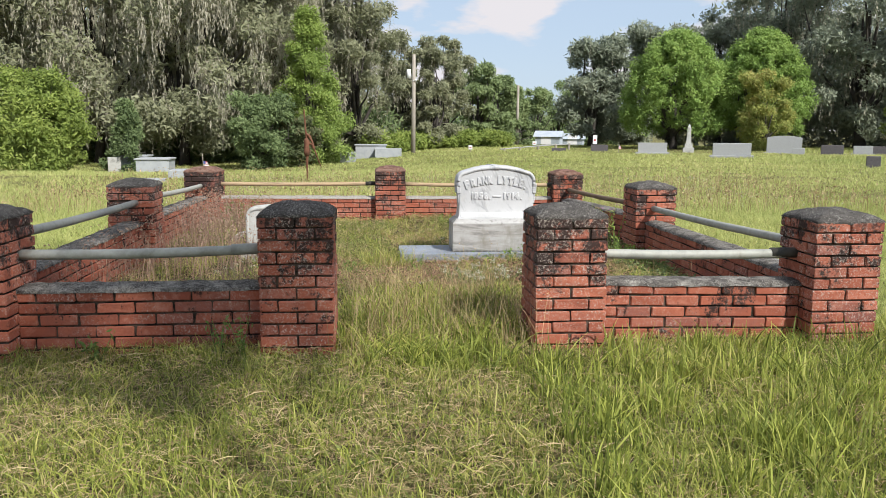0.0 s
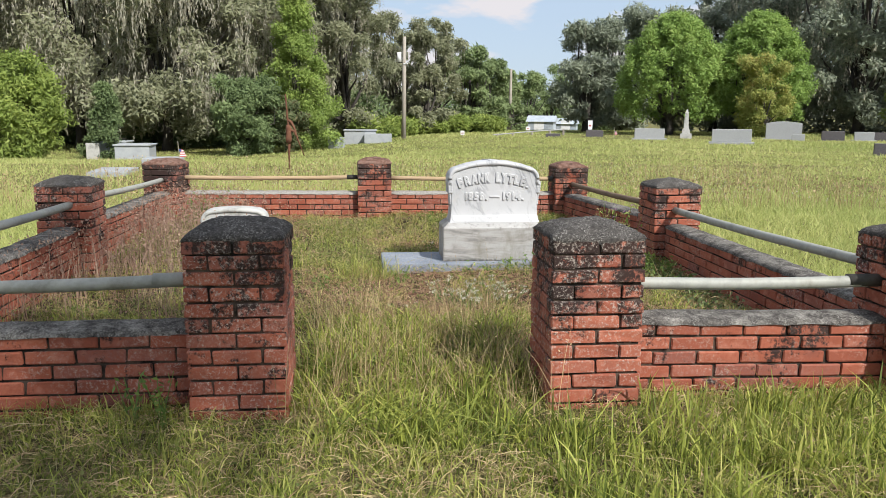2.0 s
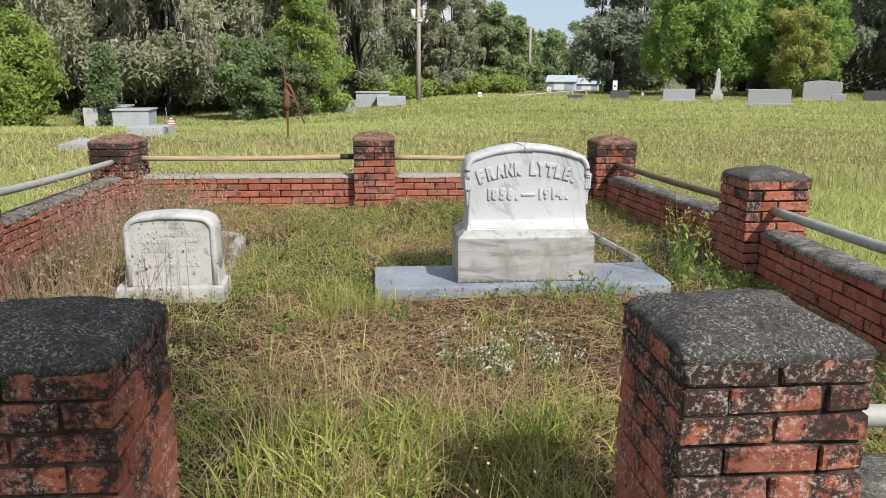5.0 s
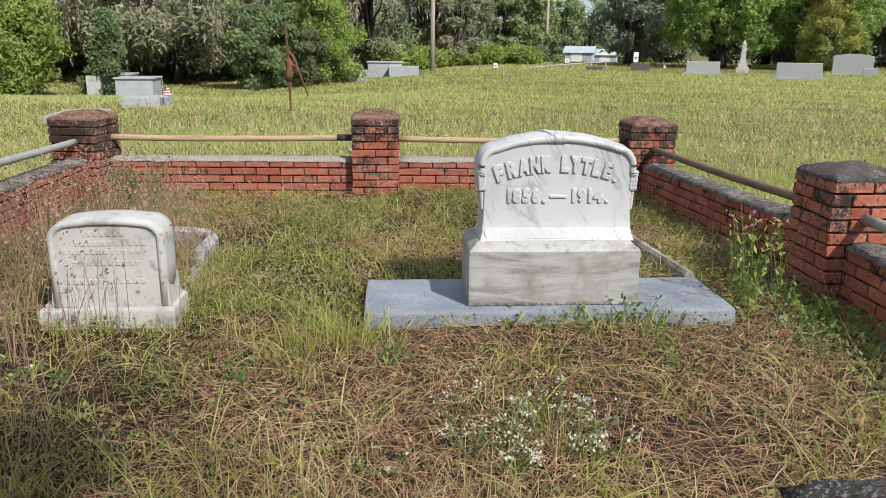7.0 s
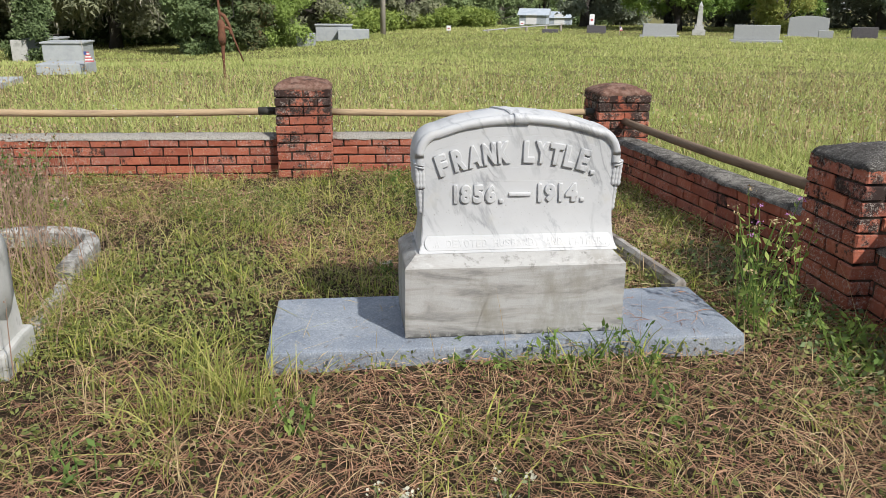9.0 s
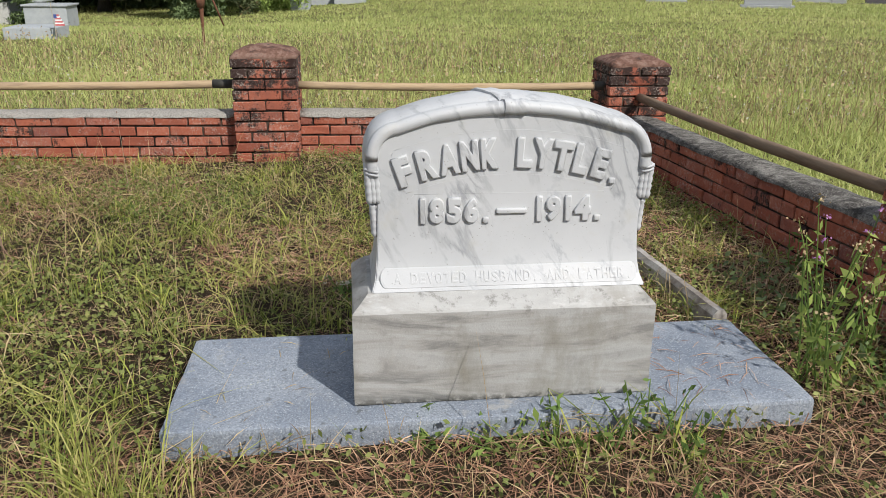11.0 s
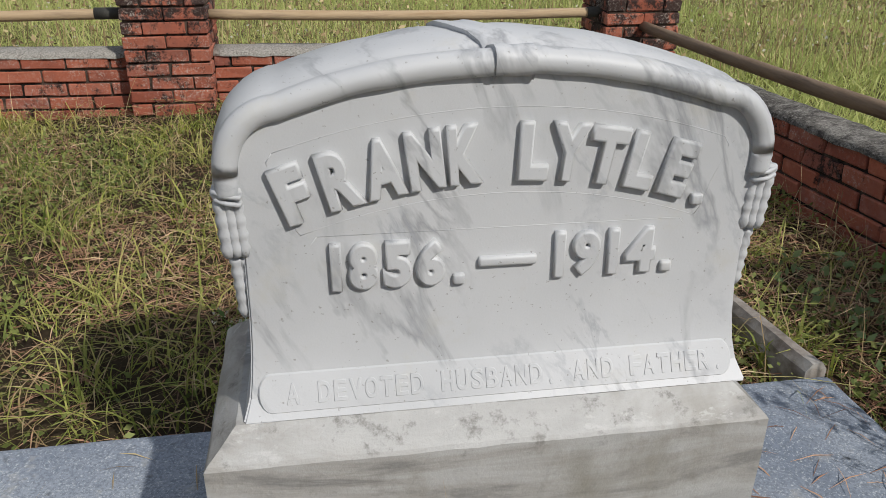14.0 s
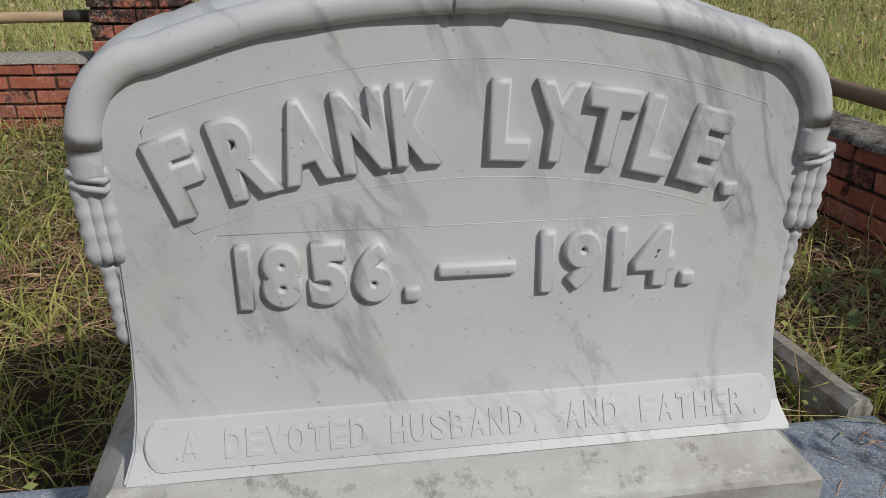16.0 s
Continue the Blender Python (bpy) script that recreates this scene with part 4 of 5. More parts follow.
flat_stone("headstone", 22.0, 38.9, 0.6, 0.3, 0.38, GRANITE, "small pale headstone beside dark ones", -28)
flat_stone("headstone", 16.55, 24.6, 0.42, 0.22, 0.40, DARK_GRANITE, "small dark tilted headstone in grass", -30)
flat_stone("headstone", 12.75, 43.4, 0.9, 0.3, 0.42, DARK_GRANITE, "low dark headstone with flowers behind", -17)
flat_stone("headstone", 13.4, 44.4, 0.35, 0.25, 0.42, DARK_GRANITE, "small dark headstone by the trees", -17)
flat_stone("headstone", 10.6, 44.0, 0.8, 0.3, 0.22, DARK_GRANITE, "low dark marker by the fence", -15)


def obelisk(x, y):
    thing = empty("obelisk", pose(x, y, float(ground_z(x, y)) - 0.02, 0, 0, -22), "slender white obelisk gravestone on stepped base", "gravestone")
    for name, w0, w1, z0, z1 in (("plinth", 0.42, 0.42, 0, 0.32), ("pedestal", 0.30, 0.28, 0.32, 0.55), ("shaft", 0.19, 0.13, 0.55, 1.42), ("point", 0.13, 0.01, 1.42, 1.62)):
        bm = bmesh.new()
        bmesh.ops.create_cone(bm, segments=4, radius1=w0, radius2=w1, depth=z1 - z0, cap_ends=True, matrix=pose(0, 0, (z0 + z1) / 2, 0, 0, 45))
        part(name, bm, WHITE_STONE, thing)


obelisk(17.4, 42.0)


def box_vault(x, y, w, d, h, turn, lid, label):
    thing = empty("grave_vault", pose(x, y, float(ground_z(x, y)) - 0.03, 0, 0, turn), label, "grave vault", "whitewashed grave vaults")
    bm = bmesh.new()
    box(bm, -w / 2, w / 2, -d / 2, d / 2, 0, h, 0.015, 2)
    part("body", bm, VAULT, thing)
    if lid:
        bm = bmesh.new()
        box(bm, -w / 2 - 0.06, w / 2 + 0.06, -d / 2 - 0.06, d / 2 + 0.06, h, h + 0.06, 0.015, 2)
        for v in bm.verts:
            v.co.z += 0.05 * (1 - min(1, abs(v.co.y) / (d / 2)))
        part("lid", bm, VAULT, thing, "pale overhanging lid")
    return thing


box_vault(-9.35, 35.0, 1.35, 1.5, 0.72, 4, True, "whitewashed box grave vault with lid")
box_vault(-10.9, 37.2, 1.30, 1.5, 0.78, 4, True, "whitewashed box grave vault beside a shrub")
box_vault(-4.75, 20.8, 0.86, 0.9, 0.22, 4, False, "low whitewashed grave vault before a taller one")
box_vault(-5.05, 17.9, 0.76, 1.4, 0.13, 6, False, "low grey whitewashed grave vault in grass")
box_vault(-0.05, 46.0, 1.75, 1.3, 0.76, -2, True, "whitewashed grave vault with lid near the shrubs")
box_vault(0.93, 45.0, 1.50, 1.1, 0.52, -2, False, "low whitewashed grave vault beside a lidded one")
box_vault(-1.29, 42.6, 0.80, 1.1, 0.58, -2, False, "small whitewashed grave marker block")
flat_stone("headstone", -11.4, 36.0, 0.54, 0.16, 0.80, WHITE_STONE, "small white headstone half hidden by a shrub", 4)


def rusty_post(x, y):
    thing = empty("iron_post", pose(x, y, float(ground_z(x, y)) - 0.1), "rusted iron hand-pump post leaning in grass", "post")
    bm = bmesh.new()
    tube(bm, [(0, 0, 0), (0.0, 0, 0.55), (0.01, 0, 0.75)], [0.028, 0.03, 0.04], 10)
    part("stem", bm, RUSTY, thing)
    bm = bmesh.new()
    tube(bm, [(0.0, 0, 0.68), (0, 0, 0.80), (0, 0, 1.02), (-0.01, 0, 1.10)], [0.05, 0.075, 0.07, 0.04], 12)
    part("barrel", bm, RUSTY, thing, smooth=True)
    bm = bmesh.new()
    tube(bm, [(0.0, 0, 1.05), (-0.02, 0, 1.30), (-0.05, 0, 1.78)], [0.02, 0.022, 0.016], 8)
    part("rod", bm, RUSTY, thing)
    bm = bmesh.new()
    tube(bm, [(0.0, 0.0, 1.20), (0.06, 0, 1.16), (0.13, 0, 1.02), (0.2, 0, 0.78), (0.34, 0, 0.40)], [0.03, 0.035, 0.026, 0.016, 0.012], 8)
    part("handle", bm, RUSTY, thing, "curved rusted handle", smooth=True)
    bm = bmesh.new()
    tube(bm, [(0.05, 0, 0.98), (0.14, 0, 0.95), (0.16, 0, 0.86)], [0.03, 0.028, 0.026], 8)
    part("spout", bm, RUSTY, thing)


rusty_post(-1.56, 19.1)


def small_flag(x, y):
    thing = empty("small_flag", pose(x, y, float(ground_z(x, y)), 0, 0, 10), "small striped flag on a thin stick by a grave", "flag")
    bm = bmesh.new()
    tube(bm, [(0, 0, 0), (-0.03, 0, 0.62)], 0.008, 6)
    part("stick", bm, POLE_WOOD, thing)
    for i in range(7):
        bm = bmesh.new()
        z = 0.24 + i * 0.026
        box(bm, 0.0 + i * 0.004, 0.15 - i * 0.012, -0.003, 0.003, z, z + 0.031)
        part("stripe", bm, RED_PAINT if i % 2 == 0 else WHITE_PAINT, thing)
    bm = bmesh.new()
    box(bm, -0.01, 0.04, -0.005, 0.005, 0.37, 0.43)
    part("canton", bm, BLUE_PAINT, thing, "dark blue canton")


small_flag(-4.22, 20.2)
small_flag(13.3, 41.5)


def utility_pole(x, y, h, box_at=None):
    z = float(ground_z(x, y))
    thing = empty("utility_pole", pose(x, y, z), "weathered wooden utility pole before the tree line", "utility pole")
    bm = bmesh.new()
    tube(bm, [(0, 0, -0.3), (0.03, 0, h / 2), (0.06, 0, h)], [0.15, 0.13, 0.10], 10)
    part("shaft", bm, POLE_WOOD, thing, smooth=True)
    if box_at:
        bm = bmesh.new()
        tube(bm, [(-0.26, -0.1, box_at - 0.28), (-0.26, -0.1, box_at + 0.26)], 0.13, 12)
        part("transformer", bm, WHITE_PAINT, thing, "pale cylindrical transformer", smooth=True)
        bm = bmesh.new()
        box(bm, -0.32, 0.12, -0.05, 0.05, box_at - 0.34, box_at - 0.28)
        part("bracket", bm, DARK_PIPE, thing)
        bm = bmesh.new()
        tube(bm, [(0.0, -0.1, box_at - 0.40), (0.22, -0.2, box_at - 0.36)], 0.035, 8)
        part("lamp_arm", bm, WHITE_PAINT, thing)


utility_pole(2.5, 48.0, 5.9, 4.75)
utility_pole(12.6, 68.0, 5.6)


def tin_shed(x, y, w, d, h):
    thing = empty("shed", pose(x, y, float(ground_z(x, y)), 0, 0, -20), "small pale corrugated metal shed beyond the fence", "shed")
    for i in range(12):
        bm = bmesh.new()
        box(bm, -w / 2 + w * i / 12, -w / 2 + w * (i + 0.9) / 12, -d / 2 - 0.03, -d / 2 + 0.02, 0, h)
        part("wall_panel", bm, TIN, thing)
    bm = bmesh.new()
    box(bm, -w / 2, w / 2, -d / 2 + 0.02, d / 2, 0, h)
    part("wall", bm, TIN, thing)
    bm = bmesh.new()
    vs = [bm.verts.new(p) for p in ((-w / 2 - 0.2, -d / 2 - 0.2, h), (w / 2 + 0.2, -d / 2 - 0.2, h), (w / 2 + 0.2, d / 2, h), (-w / 2 - 0.2, d / 2, h), (-w / 2 - 0.2, 0, h + 0.6), (w / 2 + 0.2, 0, h + 0.6))]
    for fc in ((0, 1, 5, 4), (2, 3, 4, 5), (0, 4, 3), (1, 2, 5), (0, 3, 2, 1)):
        bm.faces.new([vs[i] for i in fc])
    part("roof", bm, TIN, thing, "pale metal roof")
    bm = bmesh.new()
    box(bm, -w / 2 + 0.6, -w / 2 + 1.6, -d / 2 - 0.05, -d / 2 - 0.035, 0.1, 1.9)
    part("door", bm, WHITE_PAINT, thing)


tin_shed(18.1, 79.5, 2.5, 2.6, 1.8)
tin_shed(21.8, 84, 2.2, 2.2, 1.5)


def fence_gate():
    thing = empty("fence_rail", pose(0, 0, 0), "long white pipe barrier on short posts by the hedge", "barrier")
    a, b = Vector((7.1, 43.2, 0.10)), Vector((12.3, 47.6, 0.32))
    bm = bmesh.new()
    tube(bm, [a, (a + b) / 2 + Vector((0, 0, 0.03)), b], 0.03, 8)
    part("pipe", bm, GRANITE, thing)
    for f in (0.05, 0.25, 0.5, 0.75, 0.95):
        p = a + (b - a) * f
        bm = bmesh.new()
        tube(bm, [(p.x, p.y, -0.3), (p.x, p.y, p.z + 0.05)], 0.07, 8)
        part("post", bm, POLE_WOOD, thing)


fence_gate()


def sign_board(x, y, z, w, h, material, label):
    thing = empty("sign", pose(x, y, float(ground_z(x, y)), 0, 0, -10), label, "sign", "small signs by the hedge")
    bm = bmesh.new()
    box(bm, -w / 2, w / 2, -0.02, 0.02, z, z + h, 0.008, 1)
    part("board", bm, material, thing)
    bm = bmesh.new()
    tube(bm, [(0, 0.04, -0.1), (0, 0.04, z + h * 0.8)], 0.025, 6)
    part("post", bm, POLE_WOOD, thing)
    bm = bmesh.new()
    box(bm, -w * 0.25, w * 0.25, -0.026, -0.021, z + h * 0.35, z + h * 0.55)
    part("writing_bar", bm, RED_PAINT if material is WHITE_PAINT else WHITE_PAINT, thing)


sign_board(5.6, 44.6, 0.12, 0.22, 0.24, WHITE_PAINT, "small white sign board on a post by the hedge")
sign_board(9.6, 46.0, 0.30, 0.24, 0.22, WHITE_PAINT, "small white sign board on a post by the hedge")
sign_board(12.6, 43.7, 0.42, 0.24, 0.5, WHITE_PAINT, "faded white and red banner by a headstone")


# ---- trees ----
def leaf_quads(points, size, rng, droop=0.0, long=1.8):
    """Two-triangle leaves at the points, each turned at random."""
    n = len(points)
    a = rng.normal(size=(n, 3))
    a[:, 2] -= droop
    a /= np.linalg.norm(a, axis=1)[:, None]
    b = rng.normal(size=(n, 3))
    b -= a * (a * b).sum(1)[:, None]
    b /= np.linalg.norm(b, axis=1)[:, None]
    s = size * rng.uniform(0.6, 1.4, (n, 1))
    a, b = a * s * long / 2, b * s / 2
    v = np.stack([points - a, points + b, points + a, points - b], 1).reshape(-1, 3)
    return v, np.arange(4 * n).reshape(-1, 4)


def leaf_tris(points, size, rng, long=1.7):
    """Pointed narrow leaves for the crowns, most of them turned to the light."""
    n = len(points)
    up = rng.normal(size=(n, 3)) * 0.75 + np.array([0.2, -0.45, 0.75])
    up /= np.linalg.norm(up, axis=1)[:, None]
    a = rng.normal(size=(n, 3))
    a[:, 2] -= 0.5
    a -= up * (a * up).sum(1)[:, None]
    a /= np.linalg.norm(a, axis=1)[:, None]
    b = np.cross(up, a)
    s = size * rng.uniform(0.5, 1.5, (n, 1))
    v = np.stack([points + a * s * long, points + b * s * 0.34, points - b * s * 0.34], 1).reshape(-1, 3)
    return v, np.arange(3 * n).reshape(-1, 3)


def clump_points(centres, radii, per, rng, flat=0.75):
    out = []
    for c, r, k in zip(centres, radii, per):
        d = rng.normal(size=(k, 3))
        d /= np.linalg.norm(d, axis=1)[:, None]
        rad = r * np.where(rng.random((k, 1)) < 0.5, rng.uniform(0.35, 1.0, (k, 1)) ** 0.5, np.minimum(1.15, np.abs(rng.normal(0, 0.58, (k, 1)))))
        p = d * rad
        p[:, 2] *= flat
        out.append(c + p)
    return np.concatenate(out)


def limbs(bm, base, ends, rng, r0, sides=6):
    for e in ends:
        base_v, e_v = Vector(base), Vector(e)
        m1 = base_v.lerp(e_v, 0.35) + Vector(rng.normal(0, 0.25, 3)) + Vector((0, 0, 0.4))
        m2 = base_v.lerp(e_v, 0.7) + Vector(rng.normal(0, 0.25, 3))
        tube(bm, [base_v, m1, m2, e_v], [r0, r0 * 0.6, r0 * 0.35, r0 * 0.1], sides, caps=False)


def tree(name, x, y, height, spread, trunk, leaf, label, seed, clumps=26, leaves=9000, size=0.2, low=0.25, moss=0, flat=0.75, shape="round", lean=0.0, category="tree", group="", clump=0.34):
    rng = np.random.default_rng(seed)
    z = float(ground_z(x, y))
    thing = empty(name, pose(x, y, z), label, category, group)
    centres, radii = [], []
    for i in range(clumps):
        u = (i + 0.5) / clumps
        if shape == "cone":
            h = low + (1 - low) * u
            r = spread * (1 - u * 0.85) * rng.uniform(0.3, 0.9)
        elif shape == "dome":
            v = u ** 0.8
            h = low + (1 - low) * v * 0.95
            r = spread * (1 - 0.98 * v ** 2.6) ** 0.5 * (0.88 + 0.12 * math.sin(4 * v)) * (rng.uniform(0.80, 0.96) if i % 4 else rng.uniform(0.2, 0.7))
        else:
            h = low + (1 - low) * rng.uniform(0, 0.92)
            r = spread * math.sqrt(max(0.1, 1 - (2 * (h - low) / (1 - low) - 0.9) ** 2 * 0.7)) * rng.uniform(0.25, 0.95)
        a = rng.uniform(0, 2 * math.pi)
        centres.append((math.cos(a) * r + lean * h, math.sin(a) * r, height * h))
        radii.append(spread * clump * rng.uniform(0.7, 1.25))
    centres = np.array(centres)
    bm = bmesh.new()
    fork = height * max(0.12, low * 0.8)
    tube(bm, [(0, 0, -0.2), (0.05, 0.02, fork * 0.5), (0.0, 0.05, fork), (lean * 0.5, 0, height * 0.7)], [trunk * 1.35, trunk, trunk * 0.8, trunk * 0.25], 10)
    stem = part("trunk", bm, BARK, thing, smooth=True)
    for c in centres[::max(2, clumps // 14)]:
        bm = bmesh.new()
        limbs(bm, (0, 0.05, fork), [c], rng, trunk * 0.5)
        part("limb", bm, BARK, stem, smooth=True)
    per = np.maximum(20, (1.75 * leaves * np.array(radii) ** 2 / sum(r * r for r in radii))).astype(int)
    pts = clump_points(centres, radii, per, rng, flat)
    v, f = leaf_tris(pts, size * 0.82, rng)
    crown = quick("crown", v, f, leaf, thing)
    if moss:
        starts = pts[rng.integers(0, len(pts), moss)]
        starts = starts[starts[:, 2] > height * 0.18]
        v, f = moss_strands(starts, rng, height)
        tagged(quick("hanging_moss", v, f, MOSS, crown), "grey hanging moss strands", kind="stuff")
    return thing


def moss_strands(starts, rng, height):
    """Each beard is a tapering bundle of short wavy wisps that hang one below another."""
    k, grow = 17, height / 12.5
    m = len(starts)
    length = np.minimum((rng.uniform(0.2, 1.0, m) ** 1.8 * 1.7 + 0.15) * grow, starts[:, 2] * 0.75)
    u = rng.uniform(0, 1, (m, k)) ** 0.8
    thick = (rng.uniform(0.04, 0.12, m)[:, None] * grow * (1.08 - u))[..., None]
    p = starts[:, None, :] + rng.normal(0, 1, (m, k, 3)) * thick
    p[..., 2] -= u * length[:, None]
    p = p.reshape(-1, 3)
    n = len(p)
    way = np.stack([rng.normal(0, 0.22, n), rng.normal(0, 0.22, n), -np.ones(n)], 1) * (rng.uniform(0.07, 0.22, n) * grow)[:, None]
    a = rng.uniform(-0.9, 0.9, n)
    w = rng.uniform(0.008, 0.022, n) * grow
    d = np.stack([np.cos(a) * w, np.sin(a) * w, np.zeros(n)], 1)
    v = np.stack([p - d, p + d, p + way], 1).reshape(-1, 3)
    return v, np.arange(3 * n).reshape(-1, 3)


OAK_LABEL = "tall live oak draped in grey hanging moss"
for i, (x, y, h, s) in enumerate([(-23.2, 43.2, 19, 7.3), (-16.0, 48.0, 20.5, 7.0), (-10.6, 45.6, 19, 5.5), (-6.1, 51.2, 20.5, 6.1), (-5.2, 62.0, 21, 6.0), (-30.4, 41.6, 19, 8.0)]):
    tree("oak_tree", x, y, h, s, 0.30, OAK, OAK_LABEL, 10 + i, 100, 34000, 0.20, 0.08, 4200 if i in (1, 2, 3) else 1900, category="tree", group="mossy oaks", clump=0.22)
tree("oak_tree", -0.9, 50.0, 11.0, 2.9, 0.25, OAK, OAK_LABEL, 17, 50, 17000, 0.16, 0.06, 1100, category="tree", group="mossy oaks", clump=0.26)
tree("oak_tree", 4.4, 55.0, 7.0, 1.9, 0.2, OAK, "grey-green oak with wisps of moss by the pole", 16, 34, 9000, 0.16, 0.05, 400, category="tree", group="mossy oaks", clump=0.27)
tree("oak_tree", 2.5, 57.0, 8.6, 2.5, 0.22, OAK, "grey-green oak with wisps of moss by the pole", 18, 40, 12000, 0.16, 0.06, 700, category="tree", group="mossy oaks", clump=0.27)
tree("oak_tree", 5.6, 60.0, 8.6, 2.2, 0.2, OAK, "grey-green oak with wisps of moss by the pole", 19, 34, 10000, 0.17, 0.06, 350, category="tree", group="mossy oaks", clump=0.27)
for i, (x, y, h, s) in enumerate([(8.6, 64, 7.4, 2.3), (10.6, 68, 6.6, 2.2), (12.3, 75, 6.6, 2.4), (15.6, 84, 6.8, 2.4), (18.2, 86, 7.2, 2.4), (22.0, 92, 8.4, 3.0)]):
    tree("tree", x, y, h, s, 0.2, WOOD_LEAF, "leafy green tree at the edge of the wood", 40 + i, 34, 8500, 0.21, 0.04, 0, category="tree", group="far woodland trees", clump=0.28, shape="cone" if i == 3 else "round")
for i, (x, y, h, s) in enumerate([(15.9, 56, 8.0, 2.9), (19.6, 60, 9.6, 3.2), (24.0, 62, 10.2, 3.4), (28.0, 62, 11, 4)]):
    tree("oak_tree", x, y, h, s, 0.35, DARK_LEAF, "dark evergreen oak behind the domed evergreens", 60 + i, 60, 16000, 0.19, 0.05, 100, category="tree", group="dark oaks", clump=0.25)
for i, (x, y, h, s) in enumerate([(32.5, 50, 16, 5.0), (38, 46, 16, 5.0), (30.5, 57, 17, 5.0), (44, 44, 15, 5)]):
    tree("cedar_tree", x, y, h, s, 0.4, DARK_LEAF, "tall shadowy cedar with drooping boughs", 70 + i, 90, 22000, 0.20, 0.06, 700, category="tree", group="dark cedars", clump=0.20)
for i, (x, y, h, s) in enumerate([(19.25, 49.0, 7.5, 3.55), (24.6, 48.5, 7.6, 3.3)]):
    tree("evergreen_tree", x, y, h, s, 0.28, CLIP_LEAF, "dense bright green dome-shaped evergreen tree", 80 + i, 420, 36000, 0.13, 0.15, 0, shape="dome", category="tree", group="twin domed evergreens", clump=0.125, flat=1.0)
tree("shrub", 23.2, 44.8, 5.0, 1.9, 0.10, GOLD_LEAF, "yellowing shrubby tree before the domed evergreens", 90, 44, 9500, 0.12, 0.03, 0, category="shrub", clump=0.26)
tree("shrub", -5.5, 40.8, 4.0, 1.85, 0.14, BUSH_LEAF, "dense dark green rounded shrub", 91, 70, 15000, 0.115, 0.04, 0, category="shrub", clump=0.28)
tree("shrub", -3.75, 41.1, 2.7, 1.2, 0.10, RUSSET_LEAF, "low dark green shrub with reddish twigs", 96, 30, 6000, 0.115, 0.05, 0, category="shrub", clump=0.28)
tree("young_tree", -3.35, 43.5, 8.2, 2.9, 0.11, YOUNG_LEAF, "slender young light green tree", 92, 150, 18000, 0.12, 0.02, 0, category="tree", clump=0.17, shape="cone")
tree("shrub", -14.2, 34.6, 4.6, 2.4, 0.14, LIME_LEAF, "bright yellow-green leafy shrub", 93, 80, 17000, 0.13, 0.04, 0, category="shrub", clump=0.27)
tree("shrub", -11.0, 36.6, 3.2, 1.1, 0.09, BUSH_LEAF, "small dark green conical shrub", 94, 34, 7000, 0.10, 0.04, 0, shape="cone", category="shrub")
tree("shrub", 31.5, 43.0, 4.2, 1.8, 0.10, LIME_LEAF, "leafy yellow-green shrub at the shade's edge", 95, 34, 8000, 0.13, 0.06, 0, category="shrub")
# the tree behind the walker that dapples the front of the plot
tree("oak_tree", 2.4, -1.3, 9.6, 1.9, 0.055, OAK, "tall slender open-crowned oak outside the front wall", 97, 20, 470, 0.26, 0.66, 0, category="tree", group="mossy oaks", clump=0.36)


def thicket(name, spots, leaf, label, seed, leaves, size, flat=0.8):
    """A hedge or belt of undergrowth too dense to count."""
    rng = np.random.default_rng(seed)
    c = np.array([(x, y, float(ground_z(x, y)) + h * 0.45) for x, y, h in spots])
    r = np.array([h * 0.62 for _, _, h in spots])
    per = (leaves * r ** 2 / (r ** 2).sum()).astype(int)
    v, f = leaf_tris(clump_points(c, r, per * 2, rng, flat), size * 0.85, rng)
    return tagged(quick(name, v, f, leaf), label, "undergrowth", kind="stuff")


r = random.Random(8)
thicket("hedge", [(x, 54 + r.uniform(-1.5, 1.5) + 0.1 * x, r.uniform(0.8, 1.35)) for x in np.arange(-3, 9.3, 0.5)], LIME_LEAF, "low tangled hedge along the cemetery edge", 1, 16000, 0.15)
thicket("undergrowth", [(x, 50 + r.uniform(-1, 4) - 0.25 * min(0, x + 10), r.uniform(2.0, 4.2)) for x in np.arange(-28, 0.0, 0.9)], BUSH_LEAF, "dark undergrowth beneath the mossy oaks", 2, 24000, 0.22)
thicket("vines", [(x, 49 + 1.5 * x + r.uniform(-1, 1), r.uniform(1.0, 1.8)) for x in np.arange(0.0, 4.0, 0.3)], LIME_LEAF, "light green vines climbing at the wood's edge", 3, 6000, 0.16)
thicket("far_wood", [(x, 86 + r.uniform(-5, 7), r.uniform(8, 11)) for x in np.arange(-44, 1, 2.6)], OAK, "dense wood closing the view behind the oaks", 4, 34000, 0.40, 1.5)
thicket("far_wood", [(x, 100 + r.uniform(-4, 4), r.uniform(4.2, 6.0)) for x in np.arange(4, 34, 1.6)], BUSH_LEAF, "low distant woodland beyond the shed", 5, 16000, 0.34, 1.0)
thicket("far_wood", [(x, 68 + r.uniform(-3, 4) - (x - 24) * 0.5, r.uniform(7, 12)) for x in np.arange(32, 68, 2.2)], DARK_LEAF, "dark wood behind the far graves", 6, 36000, 0.40, 1.3)
thicket("far_wood", [(x, 68 + r.uniform(-3, 4), r.uniform(10, 15)) for x in np.arange(-50, -7, 2.6)], OAK, "deep shaded wood behind the mossy oaks", 7, 34000, 0.36, 1.4)

